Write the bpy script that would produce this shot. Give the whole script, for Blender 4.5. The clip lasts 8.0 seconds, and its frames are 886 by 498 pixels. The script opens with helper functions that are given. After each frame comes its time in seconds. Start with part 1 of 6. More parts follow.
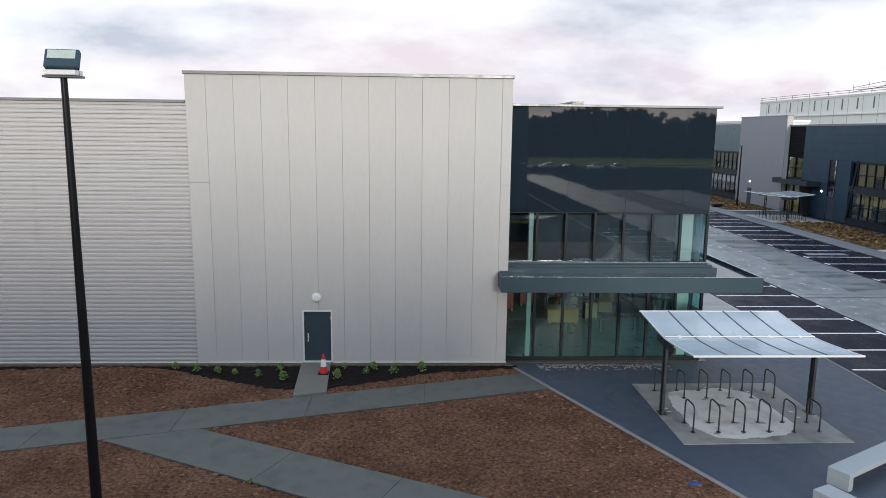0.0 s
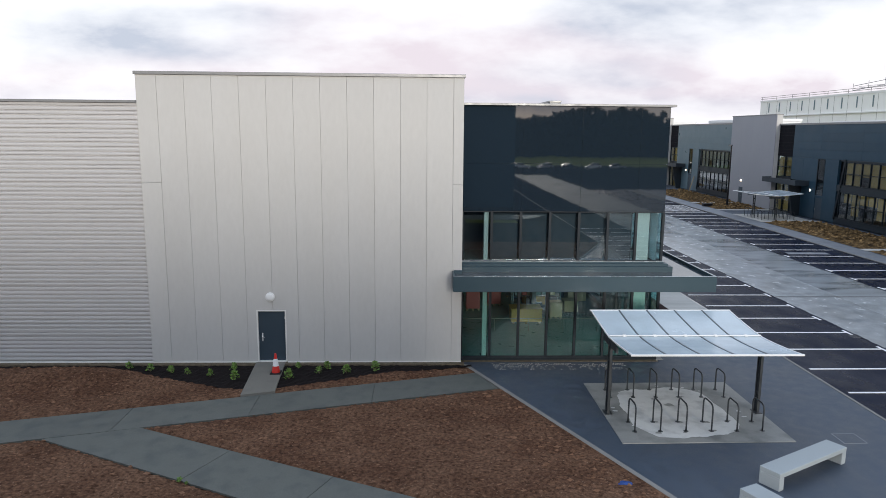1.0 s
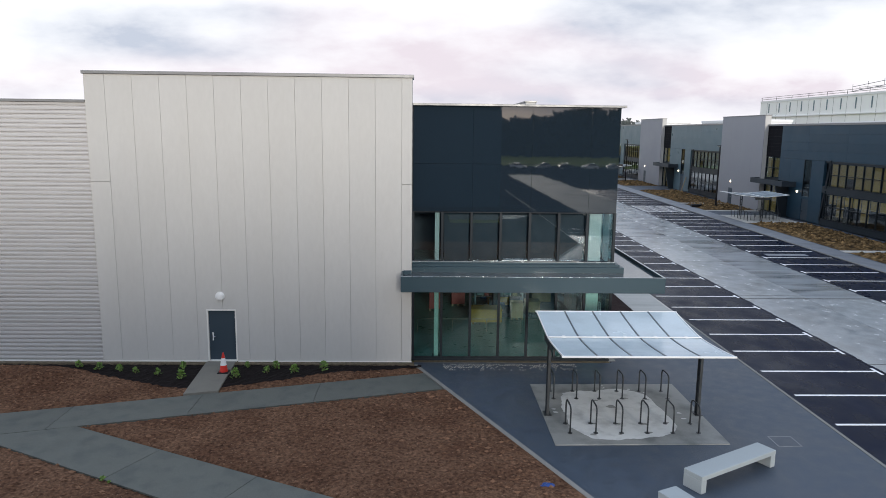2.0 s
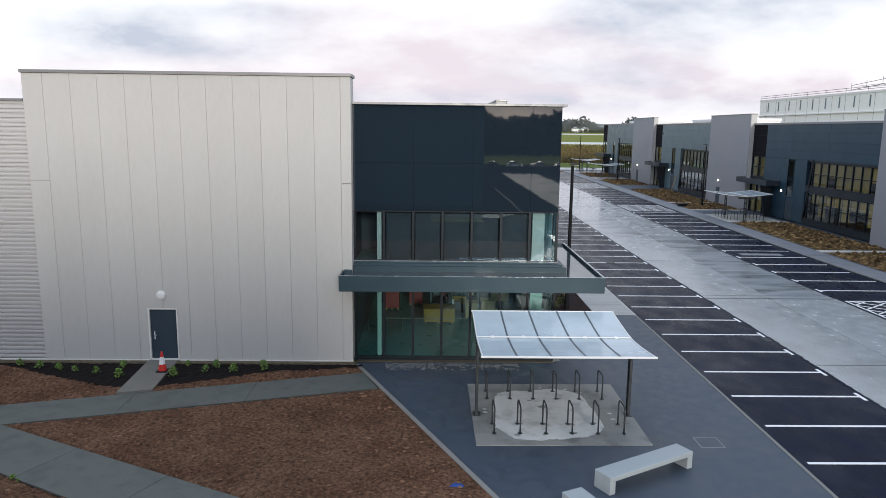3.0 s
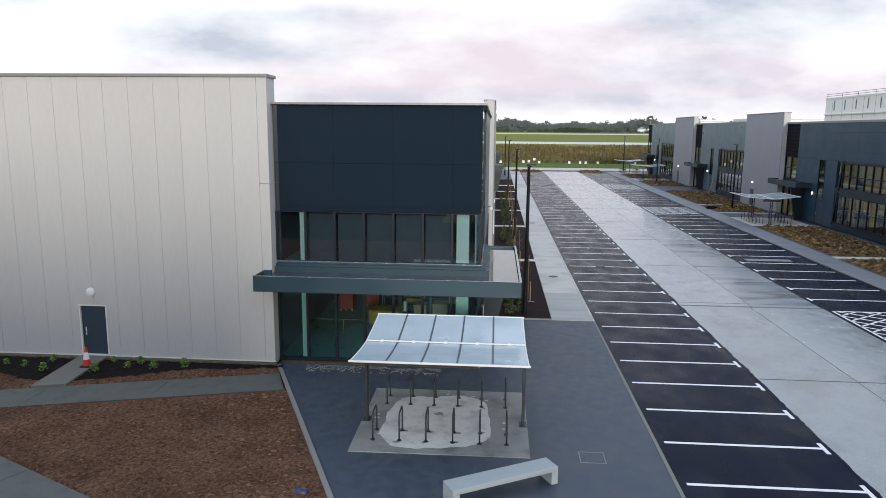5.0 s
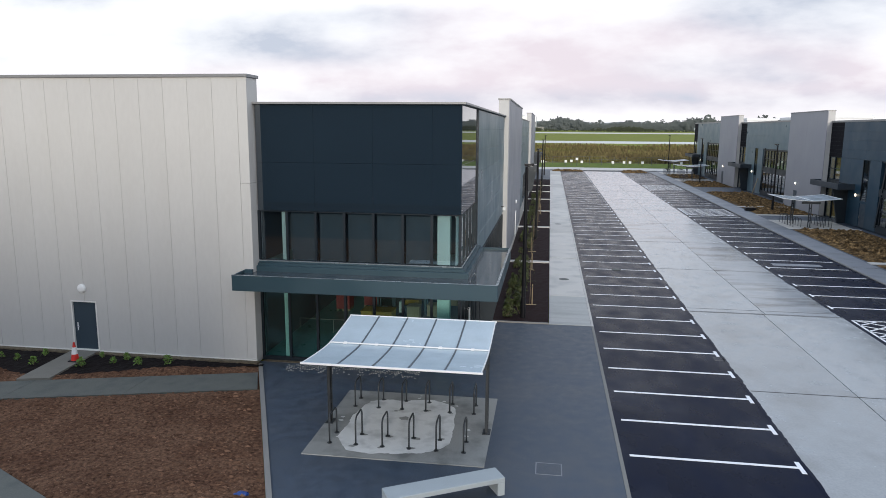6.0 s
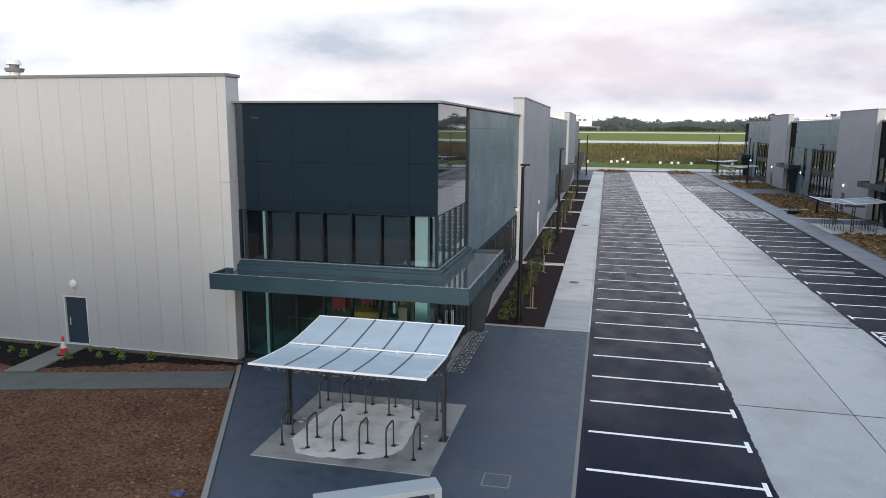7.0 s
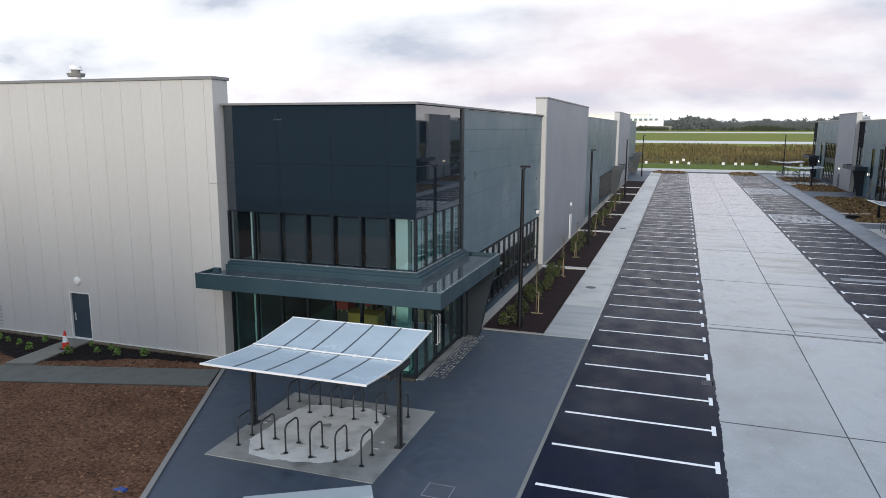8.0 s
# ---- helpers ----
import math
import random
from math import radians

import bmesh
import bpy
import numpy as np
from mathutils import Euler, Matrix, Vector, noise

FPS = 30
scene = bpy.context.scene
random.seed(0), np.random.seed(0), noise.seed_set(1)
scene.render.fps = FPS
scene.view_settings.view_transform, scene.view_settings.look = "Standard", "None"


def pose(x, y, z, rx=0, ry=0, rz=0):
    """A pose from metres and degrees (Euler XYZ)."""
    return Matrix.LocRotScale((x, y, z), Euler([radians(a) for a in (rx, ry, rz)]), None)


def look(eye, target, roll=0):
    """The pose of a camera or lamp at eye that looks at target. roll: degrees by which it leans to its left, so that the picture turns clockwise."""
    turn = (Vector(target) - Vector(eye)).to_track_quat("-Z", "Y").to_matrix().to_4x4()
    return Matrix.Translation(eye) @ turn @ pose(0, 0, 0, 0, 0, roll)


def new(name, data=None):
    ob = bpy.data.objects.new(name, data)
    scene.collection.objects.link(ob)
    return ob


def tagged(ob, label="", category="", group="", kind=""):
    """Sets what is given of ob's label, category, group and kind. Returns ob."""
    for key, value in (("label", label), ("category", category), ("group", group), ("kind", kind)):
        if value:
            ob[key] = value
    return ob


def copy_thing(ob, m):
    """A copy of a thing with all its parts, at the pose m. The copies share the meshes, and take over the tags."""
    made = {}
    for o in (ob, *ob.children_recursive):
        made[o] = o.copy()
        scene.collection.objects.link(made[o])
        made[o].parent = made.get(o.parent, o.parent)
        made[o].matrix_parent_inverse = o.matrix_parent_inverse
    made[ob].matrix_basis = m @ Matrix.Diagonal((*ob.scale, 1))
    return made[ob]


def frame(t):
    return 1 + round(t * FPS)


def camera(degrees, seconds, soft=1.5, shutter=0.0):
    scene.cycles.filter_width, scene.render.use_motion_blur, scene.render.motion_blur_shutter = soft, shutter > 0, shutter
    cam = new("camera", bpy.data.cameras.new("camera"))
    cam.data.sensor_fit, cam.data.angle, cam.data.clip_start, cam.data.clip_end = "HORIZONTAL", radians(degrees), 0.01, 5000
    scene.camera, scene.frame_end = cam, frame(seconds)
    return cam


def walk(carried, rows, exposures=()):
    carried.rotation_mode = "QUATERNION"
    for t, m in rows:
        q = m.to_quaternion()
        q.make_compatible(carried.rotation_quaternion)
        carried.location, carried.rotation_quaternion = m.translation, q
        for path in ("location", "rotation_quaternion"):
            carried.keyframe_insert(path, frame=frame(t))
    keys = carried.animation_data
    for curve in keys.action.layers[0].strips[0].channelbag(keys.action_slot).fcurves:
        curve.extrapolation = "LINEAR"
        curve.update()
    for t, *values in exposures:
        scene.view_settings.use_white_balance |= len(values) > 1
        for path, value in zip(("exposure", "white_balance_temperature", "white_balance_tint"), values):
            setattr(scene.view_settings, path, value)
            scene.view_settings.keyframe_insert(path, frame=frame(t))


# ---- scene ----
# ------------------------------------------------------------------ camera
cam = camera(65.3, 8.0, soft=0.6)
PATH = [
    (0, (-0.901, -0.485, 9.254), (-0.818, 1.485, 8.919), 0.7),
    (0.5, (0.082, -0.532, 9.253), (0.159, 1.439, 8.919), 0.6),
    (1, (1.134, -0.551, 9.232), (1.201, 1.42, 8.898), 0.5),
    (1.5, (2.171, -0.6, 9.253), (2.23, 1.371, 8.919), 0.6),
    (3, (5.837, -0.584, 9.319), (5.874, 1.387, 8.98), 0.7),
    (3.5, (7.215, -0.498, 9.327), (7.238, 1.473, 8.989), 0.7),
    (4, (8.631, -0.377, 9.337), (8.628, 1.594, 8.998), 0.6),
    (4.5, (10.054, -0.195, 9.323), (9.982, 1.775, 8.985), 0.5),
    (6, (14.151, 0.835, 9.353), (13.855, 2.783, 9.012), 0.4),
    (6.5, (15.464, 1.341, 9.333), (15.094, 3.277, 8.992), 0.3),
    (7, (16.908, 1.904, 9.351), (16.46, 3.822, 9.008), 0.4),
    (7.5, (18.338, 2.45, 9.396), (17.799, 4.345, 9.051), 0.3),
    (8, (19.926, 3.201, 9.402), (19.292, 5.067, 9.059), 0.2),
]
walk(cam, [(t, look(eye, target, roll)) for t, eye, target, roll in PATH])

# ------------------------------------------------------------------ world and light
SUN_ELEV, SUN_AZ = 9.5, 172.0
world = bpy.data.worlds.new("world")
scene.world = world
world.use_nodes = True
wn, wl = world.node_tree.nodes, world.node_tree.links
wn.clear()
w_out = wn.new("ShaderNodeOutputWorld")
w_bg = wn.new("ShaderNodeBackground")
w_sky = wn.new("ShaderNodeTexSky")
w_sky.sky_type, w_sky.sun_disc = "NISHITA", False
w_sky.sun_elevation, w_sky.sun_rotation = radians(SUN_ELEV), radians(SUN_AZ)
w_sky.dust_density, w_sky.air_density = 2.0, 1.0
w_dim = wn.new("ShaderNodeMix")
w_dim.data_type, w_dim.blend_type = "RGBA", "MULTIPLY"
w_dim.inputs[0].default_value = 1.0
w_dim.inputs[7].default_value = (0.10, 0.10, 0.10, 1)
w_tc = wn.new("ShaderNodeTexCoord")
w_sep = wn.new("ShaderNodeSeparateXYZ")
wl.new(w_tc.outputs["Generated"], w_sep.inputs[0])


def wm(op, a, b=0.0, c=0.0):
    nd = wn.new("ShaderNodeMath")
    nd.operation = op
    for i, v in enumerate((a, b, c)):
        if isinstance(v, (int, float)):
            nd.inputs[i].default_value = v
        else:
            wl.new(v, nd.inputs[i])
    return nd.outputs[0]


flat = wm("ADD", wm("ABSOLUTE", w_sep.outputs["Y"]), 0.05)
su, sv = wm("DIVIDE", w_sep.outputs["X"], flat), wm("DIVIDE", w_sep.outputs["Z"], flat)
w_vec = wn.new("ShaderNodeCombineXYZ")
wl.new(wm("MULTIPLY", su, 1.0), w_vec.inputs[0])
wl.new(wm("MULTIPLY", sv, 2.6), w_vec.inputs[1])
w_n = wn.new("ShaderNodeTexNoise")
w_n.inputs["Scale"].default_value, w_n.inputs["Detail"].default_value, w_n.inputs["Roughness"].default_value = 6.5, 8.0, 0.52
wl.new(w_vec.outputs[0], w_n.inputs["Vector"])
ripple = wm("SUBTRACT", w_n.outputs["Fac"], 0.5)


def bank(cu, cv, ru, rv):
    """A soft bank of cloud round a direction, frayed by the noise."""
    du = wm("DIVIDE", wm("SUBTRACT", su, cu), ru)
    dv = wm("DIVIDE", wm("SUBTRACT", sv, cv), rv)
    d2 = wm("ADD", wm("MULTIPLY", du, du), wm("MULTIPLY", dv, dv))
    return wm("POWER", 2.718, wm("MULTIPLY", wm("ADD", d2, wm("MULTIPLY", ripple, -5.5)), -1.0))


def tint_by(last, fac, color):
    mx = wn.new("ShaderNodeMix")
    mx.data_type = "RGBA"
    mx.clamp_factor = True
    wl.new(fac, mx.inputs[0])
    wl.new(last, mx.inputs[6])
    mx.inputs[7].default_value = (*color, 1)
    return mx.outputs[2]


w_white = wn.new("ShaderNodeMix")
w_white.data_type = "RGBA"
w_white.inputs[0].default_value = 0.9
wl.new(w_sky.outputs["Color"], w_dim.inputs[6])
wl.new(w_dim.outputs[2], w_white.inputs[6])
w_white.inputs[7].default_value = (1.20, 1.21, 1.25, 1)
cloud = w_white.outputs[2]
cloud = tint_by(cloud, wm("MULTIPLY", wm("SUBTRACT", w_sep.outputs["Z"], 0.25), 2.2), (0.72, 0.88, 1.14))
for cu, cv, ru, rv, am in ((-0.05, 0.095, 0.26, 0.042, 0.85), (0.16, 0.110, 0.20, 0.040, 0.75), (-0.12, 0.150, 0.12, 0.02, 0.35), (0.15, 0.055, 0.7, 0.035, 0.95)):
    cloud = tint_by(cloud, wm("MULTIPLY", bank(cu, cv, ru, rv), am), (0.87, 0.79, 0.86))
# the last three banks lie above the view, added to cool the light
for cu, cv, ru, rv, am in ((-0.40, 0.124, 0.17, 0.028, 0.62), (-0.30, 0.150, 0.12, 0.016, 0.4), (-0.27, 0.100, 0.09, 0.014, 0.4), (0.30, 0.150, 0.12, 0.034, 0.8), (0.40, 0.182, 0.12, 0.034, 0.8),
                           (0.20, 0.080, 0.09, 0.018, 0.55), (0.28, 0.066, 0.06, 0.010, 0.45), (-1.05, 0.128, 0.18, 0.028, 0.6), (-0.95, 0.090, 0.14, 0.018, 0.45), (-0.70, 0.190, 0.16, 0.03, 0.45),
                           (0.1, 0.040, 0.6, 0.014, 0.4), (0.62, 0.26, 0.36, 0.09, 0.75), (0.9, 0.45, 0.5, 0.15, 0.7), (-0.6, 0.6, 0.6, 0.2, 0.5)):
    cloud = tint_by(cloud, wm("MULTIPLY", bank(cu, cv, ru, rv), am), (0.60, 0.655, 0.77))
wl.new(cloud, w_bg.inputs["Color"])
wl.new(w_bg.outputs["Background"], w_out.inputs["Surface"])
w_bg.inputs["Strength"].default_value = 1.0

sun = new("sun", bpy.data.lights.new("sun", "SUN"))
sun.data.energy, sun.data.angle, sun.data.color = 2.1, radians(10), (1.0, 0.94, 0.85)
az = radians(SUN_AZ)
sun.matrix_world = look((math.sin(az) * math.cos(radians(SUN_ELEV)), math.cos(az) * math.cos(radians(SUN_ELEV)), math.sin(radians(SUN_ELEV))), (0, 0, 0))

# ------------------------------------------------------------------ materials
def node_mat(name, base, rough=0.6, metal=0.0, spec=0.5, var=0.12, scale=3.0, fine=40.0, bump=0.0, bump_scale=60.0,
             tint=None, rnd=0.0, rough_var=0.1, stain=0.0, stain_col=(0.1, 0.09, 0.08), stain_scale=0.5, stretch=(1, 1, 1), island=0.0, clod=0.0, lumpy=0.3, wet=0.0):
    """A surface with colour variation at two sizes, optional stains, relief and a small change from piece to piece."""
    m = bpy.data.materials.new(name)
    m.use_nodes = True
    n, l = m.node_tree.nodes, m.node_tree.links
    p = n["Principled BSDF"]
    tc = n.new("ShaderNodeTexCoord")
    mp = n.new("ShaderNodeMapping")
    mp.inputs["Scale"].default_value = stretch
    geo = n.new("ShaderNodeNewGeometry")
    l.new(geo.outputs["Position"], mp.inputs["Vector"])
    a, b = n.new("ShaderNodeTexNoise"), n.new("ShaderNodeTexNoise")
    a.inputs["Scale"].default_value, a.inputs["Detail"].default_value = scale, 5
    b.inputs["Scale"].default_value, b.inputs["Detail"].default_value = fine, 3
    l.new(mp.outputs["Vector"], a.inputs["Vector"])
    l.new(mp.outputs["Vector"], b.inputs["Vector"])
    add = n.new("ShaderNodeMath")
    add.operation = "ADD"
    l.new(a.outputs["Fac"], add.inputs[0])
    l.new(b.outputs["Fac"], add.inputs[1])
    ramp = n.new("ShaderNodeMapRange")
    ramp.inputs["From Min"].default_value, ramp.inputs["From Max"].default_value = 0.55, 1.45
    ramp.inputs["To Min"].default_value, ramp.inputs["To Max"].default_value = 1 - var, 1 + var
    l.new(add.outputs[0], ramp.inputs["Value"])
    fac = ramp.outputs[0]
    if rnd or island:
        info = n.new("ShaderNodeObjectInfo") if rnd else geo
        r = n.new("ShaderNodeMapRange")
        r.inputs["To Min"].default_value, r.inputs["To Max"].default_value = 1 - (rnd or island), 1 + (rnd or island)
        l.new(info.outputs["Random" if rnd else "Random Per Island"], r.inputs["Value"])
        mul = n.new("ShaderNodeMath")
        mul.operation = "MULTIPLY"
        l.new(fac, mul.inputs[0])
        l.new(r.outputs[0], mul.inputs[1])
        fac = mul.outputs[0]
    if clod:
        # separate lumps; the shade of the gaps between them is put into the colour
        wob = n.new("ShaderNodeMix")
        wob.data_type = "RGBA"
        wob.blend_type = "LINEAR_LIGHT"
        wob.inputs[0].default_value = 0.06
        l.new(mp.outputs["Vector"], wob.inputs[6])
        l.new(b.outputs["Color"], wob.inputs[7])
        vo = n.new("ShaderNodeTexVoronoi")
        vo.inputs["Scale"].default_value = clod
        l.new(wob.outputs[2], vo.inputs["Vector"])
        lump = n.new("ShaderNodeMapRange")
        lump.inputs["From Min"].default_value, lump.inputs["From Max"].default_value = 0.1, 0.75
        lump.inputs["To Min"].default_value, lump.inputs["To Max"].default_value = 1 + lumpy, 1 - lumpy
        l.new(vo.outputs["Distance"], lump.inputs["Value"])
        sepc = n.new("ShaderNodeSeparateColor")
        l.new(vo.outputs["Color"], sepc.inputs[0])
        each = n.new("ShaderNodeMapRange")
        each.inputs["To Min"].default_value, each.inputs["To Max"].default_value = 1 - 0.75 * lumpy, 1 + 0.75 * lumpy
        l.new(sepc.outputs[0], each.inputs["Value"])
        for q in (lump, each):
            mul = n.new("ShaderNodeMath")
            mul.operation = "MULTIPLY"
            l.new(fac, mul.inputs[0])
            l.new(q.outputs[0], mul.inputs[1])
            fac = mul.outputs[0]
    col = n.new("ShaderNodeMix")
    col.data_type = "RGBA"
    col.inputs[6].default_value = (*base, 1)
    col.inputs[7].default_value = (*(tint or base), 1)
    l.new(a.outputs["Fac"], col.inputs[0])
    last = col.outputs[2]
    if stain:
        s = n.new("ShaderNodeTexNoise")
        s.inputs["Scale"].default_value, s.inputs["Detail"].default_value = stain_scale, 7
        l.new(mp.outputs["Vector"], s.inputs["Vector"])
        sr = n.new("ShaderNodeMapRange")
        sr.inputs["From Min"].default_value, sr.inputs["From Max"].default_value = 0.48, 0.68
        sr.inputs["To Max"].default_value = stain
        l.new(s.outputs["Fac"], sr.inputs["Value"])
        sm = n.new("ShaderNodeMix")
        sm.data_type = "RGBA"
        l.new(sr.outputs[0], sm.inputs[0])
        l.new(last, sm.inputs[6])
        sm.inputs[7].default_value = (*stain_col, 1)
        last = sm.outputs[2]
        if wet:
            # standing water: the stained areas shine more
            sh = n.new("ShaderNodeMapRange")
            sh.inputs["To Min"].default_value, sh.inputs["To Max"].default_value = spec, spec + wet
            sh.inputs["From Max"].default_value = stain
            l.new(sr.outputs[0], sh.inputs["Value"])
            l.new(sh.outputs[0], p.inputs["Specular IOR Level"])
    hsv = n.new("ShaderNodeHueSaturation")
    l.new(last, hsv.inputs["Color"])
    l.new(fac, hsv.inputs["Value"])
    l.new(hsv.outputs["Color"], p.inputs["Base Color"])
    p.inputs["Metallic"].default_value = metal
    p.inputs["Specular IOR Level"].default_value = spec
    rr = n.new("ShaderNodeMapRange")
    rr.inputs["From Min"].default_value, rr.inputs["From Max"].default_value = 0.3, 0.7
    rr.inputs["To Min"].default_value = max(0.02, rough - rough_var)
    rr.inputs["To Max"].default_value = min(1.0, rough + rough_var)
    l.new(a.outputs["Fac"], rr.inputs["Value"])
    l.new(rr.outputs[0], p.inputs["Roughness"])
    if bump:
        bn = n.new("ShaderNodeTexNoise")
        bn.inputs["Scale"].default_value, bn.inputs["Detail"].default_value = bump_scale, 4
        l.new(mp.outputs["Vector"], bn.inputs["Vector"])
        bp = n.new("ShaderNodeBump")
        bp.inputs["Strength"].default_value, bp.inputs["Distance"].default_value = bump, 0.02
        if clod:
            hsub = n.new("ShaderNodeMath")
            hsub.operation = "SUBTRACT"
            l.new(bn.outputs["Fac"], hsub.inputs[0])
            l.new(vo.outputs["Distance"], hsub.inputs[1])
            bp.inputs["Distance"].default_value = 0.1 * lumpy
            l.new(hsub.outputs[0], bp.inputs["Height"])
        else:
            l.new(bn.outputs["Fac"], bp.inputs["Height"])
        l.new(bp.outputs["Normal"], p.inputs["Normal"])
    return m


def glass_mat(name, tint, rough=0.0, gloss=0.05):
    m = bpy.data.materials.new(name)
    m.use_nodes = True
    n, l = m.node_tree.nodes, m.node_tree.links
    n.remove(n["Principled BSDF"])
    tr, gl, mx, fr = n.new("ShaderNodeBsdfTransparent"), n.new("ShaderNodeBsdfGlossy"), n.new("ShaderNodeMixShader"), n.new("ShaderNodeLayerWeight")
    tr.inputs["Color"].default_value = (*tint, 1)
    gl.inputs["Roughness"].default_value = rough
    gl.inputs["Color"].default_value = (0.95, 0.97, 1.0, 1)
    fr.inputs["Blend"].default_value = 0.5
    pw, sc = n.new("ShaderNodeMath"), n.new("ShaderNodeMath")
    pw.operation, sc.operation = "POWER", "MULTIPLY_ADD"
    pw.inputs[1].default_value, sc.inputs[1].default_value, sc.inputs[2].default_value = 4.0, 0.9, gloss
    l.new(fr.outputs["Facing"], pw.inputs[0])
    l.new(pw.outputs[0], sc.inputs[0])
    l.new(sc.outputs[0], mx.inputs["Fac"])
    l.new(tr.outputs[0], mx.inputs[1])
    l.new(gl.outputs[0], mx.inputs[2])
    l.new(mx.outputs[0], n["Material Output"].inputs["Surface"])
    return m


def glow_mat(name, color, strength):
    m = bpy.data.materials.new(name)
    m.use_nodes = True
    p = m.node_tree.nodes["Principled BSDF"]
    p.inputs["Base Color"].default_value = (*color, 1)
    p.inputs["Emission Color"].default_value = (*color, 1)
    p.inputs["Emission Strength"].default_value = strength
    return m


def earth_mat(name):
    """Loose soil: broad damp and dry areas, clods and crumbs, and scattered pale chips."""
    m = bpy.data.materials.new(name)
    m.use_nodes = True
    n, l = m.node_tree.nodes, m.node_tree.links
    p = n["Principled BSDF"]
    geo = n.new("ShaderNodeNewGeometry")

    def tex(scale, detail, rough):
        t = n.new("ShaderNodeTexNoise")
        t.inputs["Scale"].default_value, t.inputs["Detail"].default_value, t.inputs["Roughness"].default_value = scale, detail, rough
        l.new(geo.outputs["Position"], t.inputs["Vector"])
        return t.outputs["Fac"]

    def span(v, a, b, lo, hi):
        r = n.new("ShaderNodeMapRange")
        for k, x in (("From Min", a), ("From Max", b), ("To Min", lo), ("To Max", hi)):
            r.inputs[k].default_value = x
        l.new(v, r.inputs["Value"])
        return r.outputs[0]

    def mix(fac, c0, c1):
        x = n.new("ShaderNodeMix")
        x.data_type = "RGBA"
        l.new(fac, x.inputs[0])
        for k, c in ((6, c0), (7, c1)):
            if isinstance(c, tuple):
                x.inputs[k].default_value = (*c, 1)
            else:
                l.new(c, x.inputs[k])
        return x.outputs[2]

    clods, broad = tex(9.0, 7, 0.68), tex(0.55, 4, 0.5)
    dry = mix(span(clods, 0.36, 0.66, 0, 1), (0.060, 0.030, 0.018), (0.235, 0.130, 0.080))
    damp = mix(span(clods, 0.36, 0.66, 0, 1), (0.044, 0.022, 0.014), (0.160, 0.080, 0.047))
    soil = mix(span(broad, 0.38, 0.62, 0, 1), dry, damp)
    chip = n.new("ShaderNodeTexVoronoi")
    chip.inputs["Scale"].default_value = 7.0
    l.new(geo.outputs["Position"], chip.inputs["Vector"])
    soil = mix(span(chip.outputs["Distance"], 0.10, 0.17, 0.55, 0), soil, (0.33, 0.215, 0.145))
    l.new(soil, p.inputs["Base Color"])
    p.inputs["Roughness"].default_value, p.inputs["Specular IOR Level"].default_value = 0.95, 0.1
    bp = n.new("ShaderNodeBump")
    bp.inputs["Strength"].default_value, bp.inputs["Distance"].default_value = 0.9, 0.05
    l.new(clods, bp.inputs["Height"])
    l.new(bp.outputs["Normal"], p.inputs["Normal"])
    return m


M_CREAM = node_mat("cream_panel", (0.525, 0.512, 0.488), 0.5, spec=0.2, var=0.04, scale=0.8, fine=9, tint=(0.51, 0.503, 0.488), rnd=0.015, stretch=(1, 1, 0.35))
M_CORR = node_mat("corrugated_sheet", (0.54, 0.525, 0.52), 0.42, spec=0.3, var=0.05, scale=0.9, fine=12, tint=(0.48, 0.47, 0.47))
# greyed version of the cream cladding: the road faces' shade is in the colour
M_TOWER_SHADE = node_mat("shade_toned_panel", (0.295, 0.30, 0.325), 0.5, spec=0.3, var=0.02, scale=0.3, fine=5, rnd=0.006)
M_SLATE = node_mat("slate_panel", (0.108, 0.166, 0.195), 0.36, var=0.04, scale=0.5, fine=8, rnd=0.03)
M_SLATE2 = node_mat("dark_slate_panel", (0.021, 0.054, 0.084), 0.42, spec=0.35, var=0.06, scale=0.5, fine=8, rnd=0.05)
M_FASCIA = node_mat("dark_fascia", (0.026, 0.036, 0.047), 0.42, spec=0.35, var=0.06, scale=0.5, fine=8)
M_SLATE3 = node_mat("black_slate_panel", (0.018, 0.026, 0.034), 0.42, spec=0.35, var=0.06, scale=0.5, fine=8)
M_TRIM = node_mat("grey_coping", (0.24, 0.24, 0.24), 0.4, metal=0.3, var=0.05)
M_WHITETRIM = node_mat("white_flashing", (0.75, 0.74, 0.70), 0.45, var=0.03)
M_CANOPY = node_mat("canopy_metal", (0.028, 0.058, 0.075), 0.45, spec=0.35, var=0.05, scale=0.8)
# pale edge metal: the office sill, and a painted highlight on the fascia
M_CAP = node_mat("bright_edge_strip", (0.30, 0.34, 0.36), 0.25, metal=0.6, var=0.25, scale=1.2)
M_CANTOP = node_mat("wet_canopy_top", (0.045, 0.060, 0.075), 0.06, var=0.2, scale=1.2, rough_var=0.05, stain=0.6, stain_col=(0.11, 0.12, 0.12), stain_scale=1.6)
M_DARKGLASS = node_mat("dark_spandrel_glass", (0.014, 0.023, 0.033), 0.02, spec=0.5, var=0.05, rough_var=0.005, scale=0.4, bump=0.035, bump_scale=1.1)
M_DARKGLASS.node_tree.nodes["Principled BSDF"].inputs["IOR"].default_value = 2.15
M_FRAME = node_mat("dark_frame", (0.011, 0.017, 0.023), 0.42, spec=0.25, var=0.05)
M_GLASS = glass_mat("clear_glass", (0.70, 0.90, 0.89), gloss=0.045)
M_GLASSU = glass_mat("office_glass", (0.80, 0.89, 0.92), gloss=0.075)
M_GLASSD = glass_mat("tinted_glass", (0.86, 0.90, 0.90))
M_DOOR = node_mat("door_paint", (0.035, 0.055, 0.075), 0.4, var=0.05)
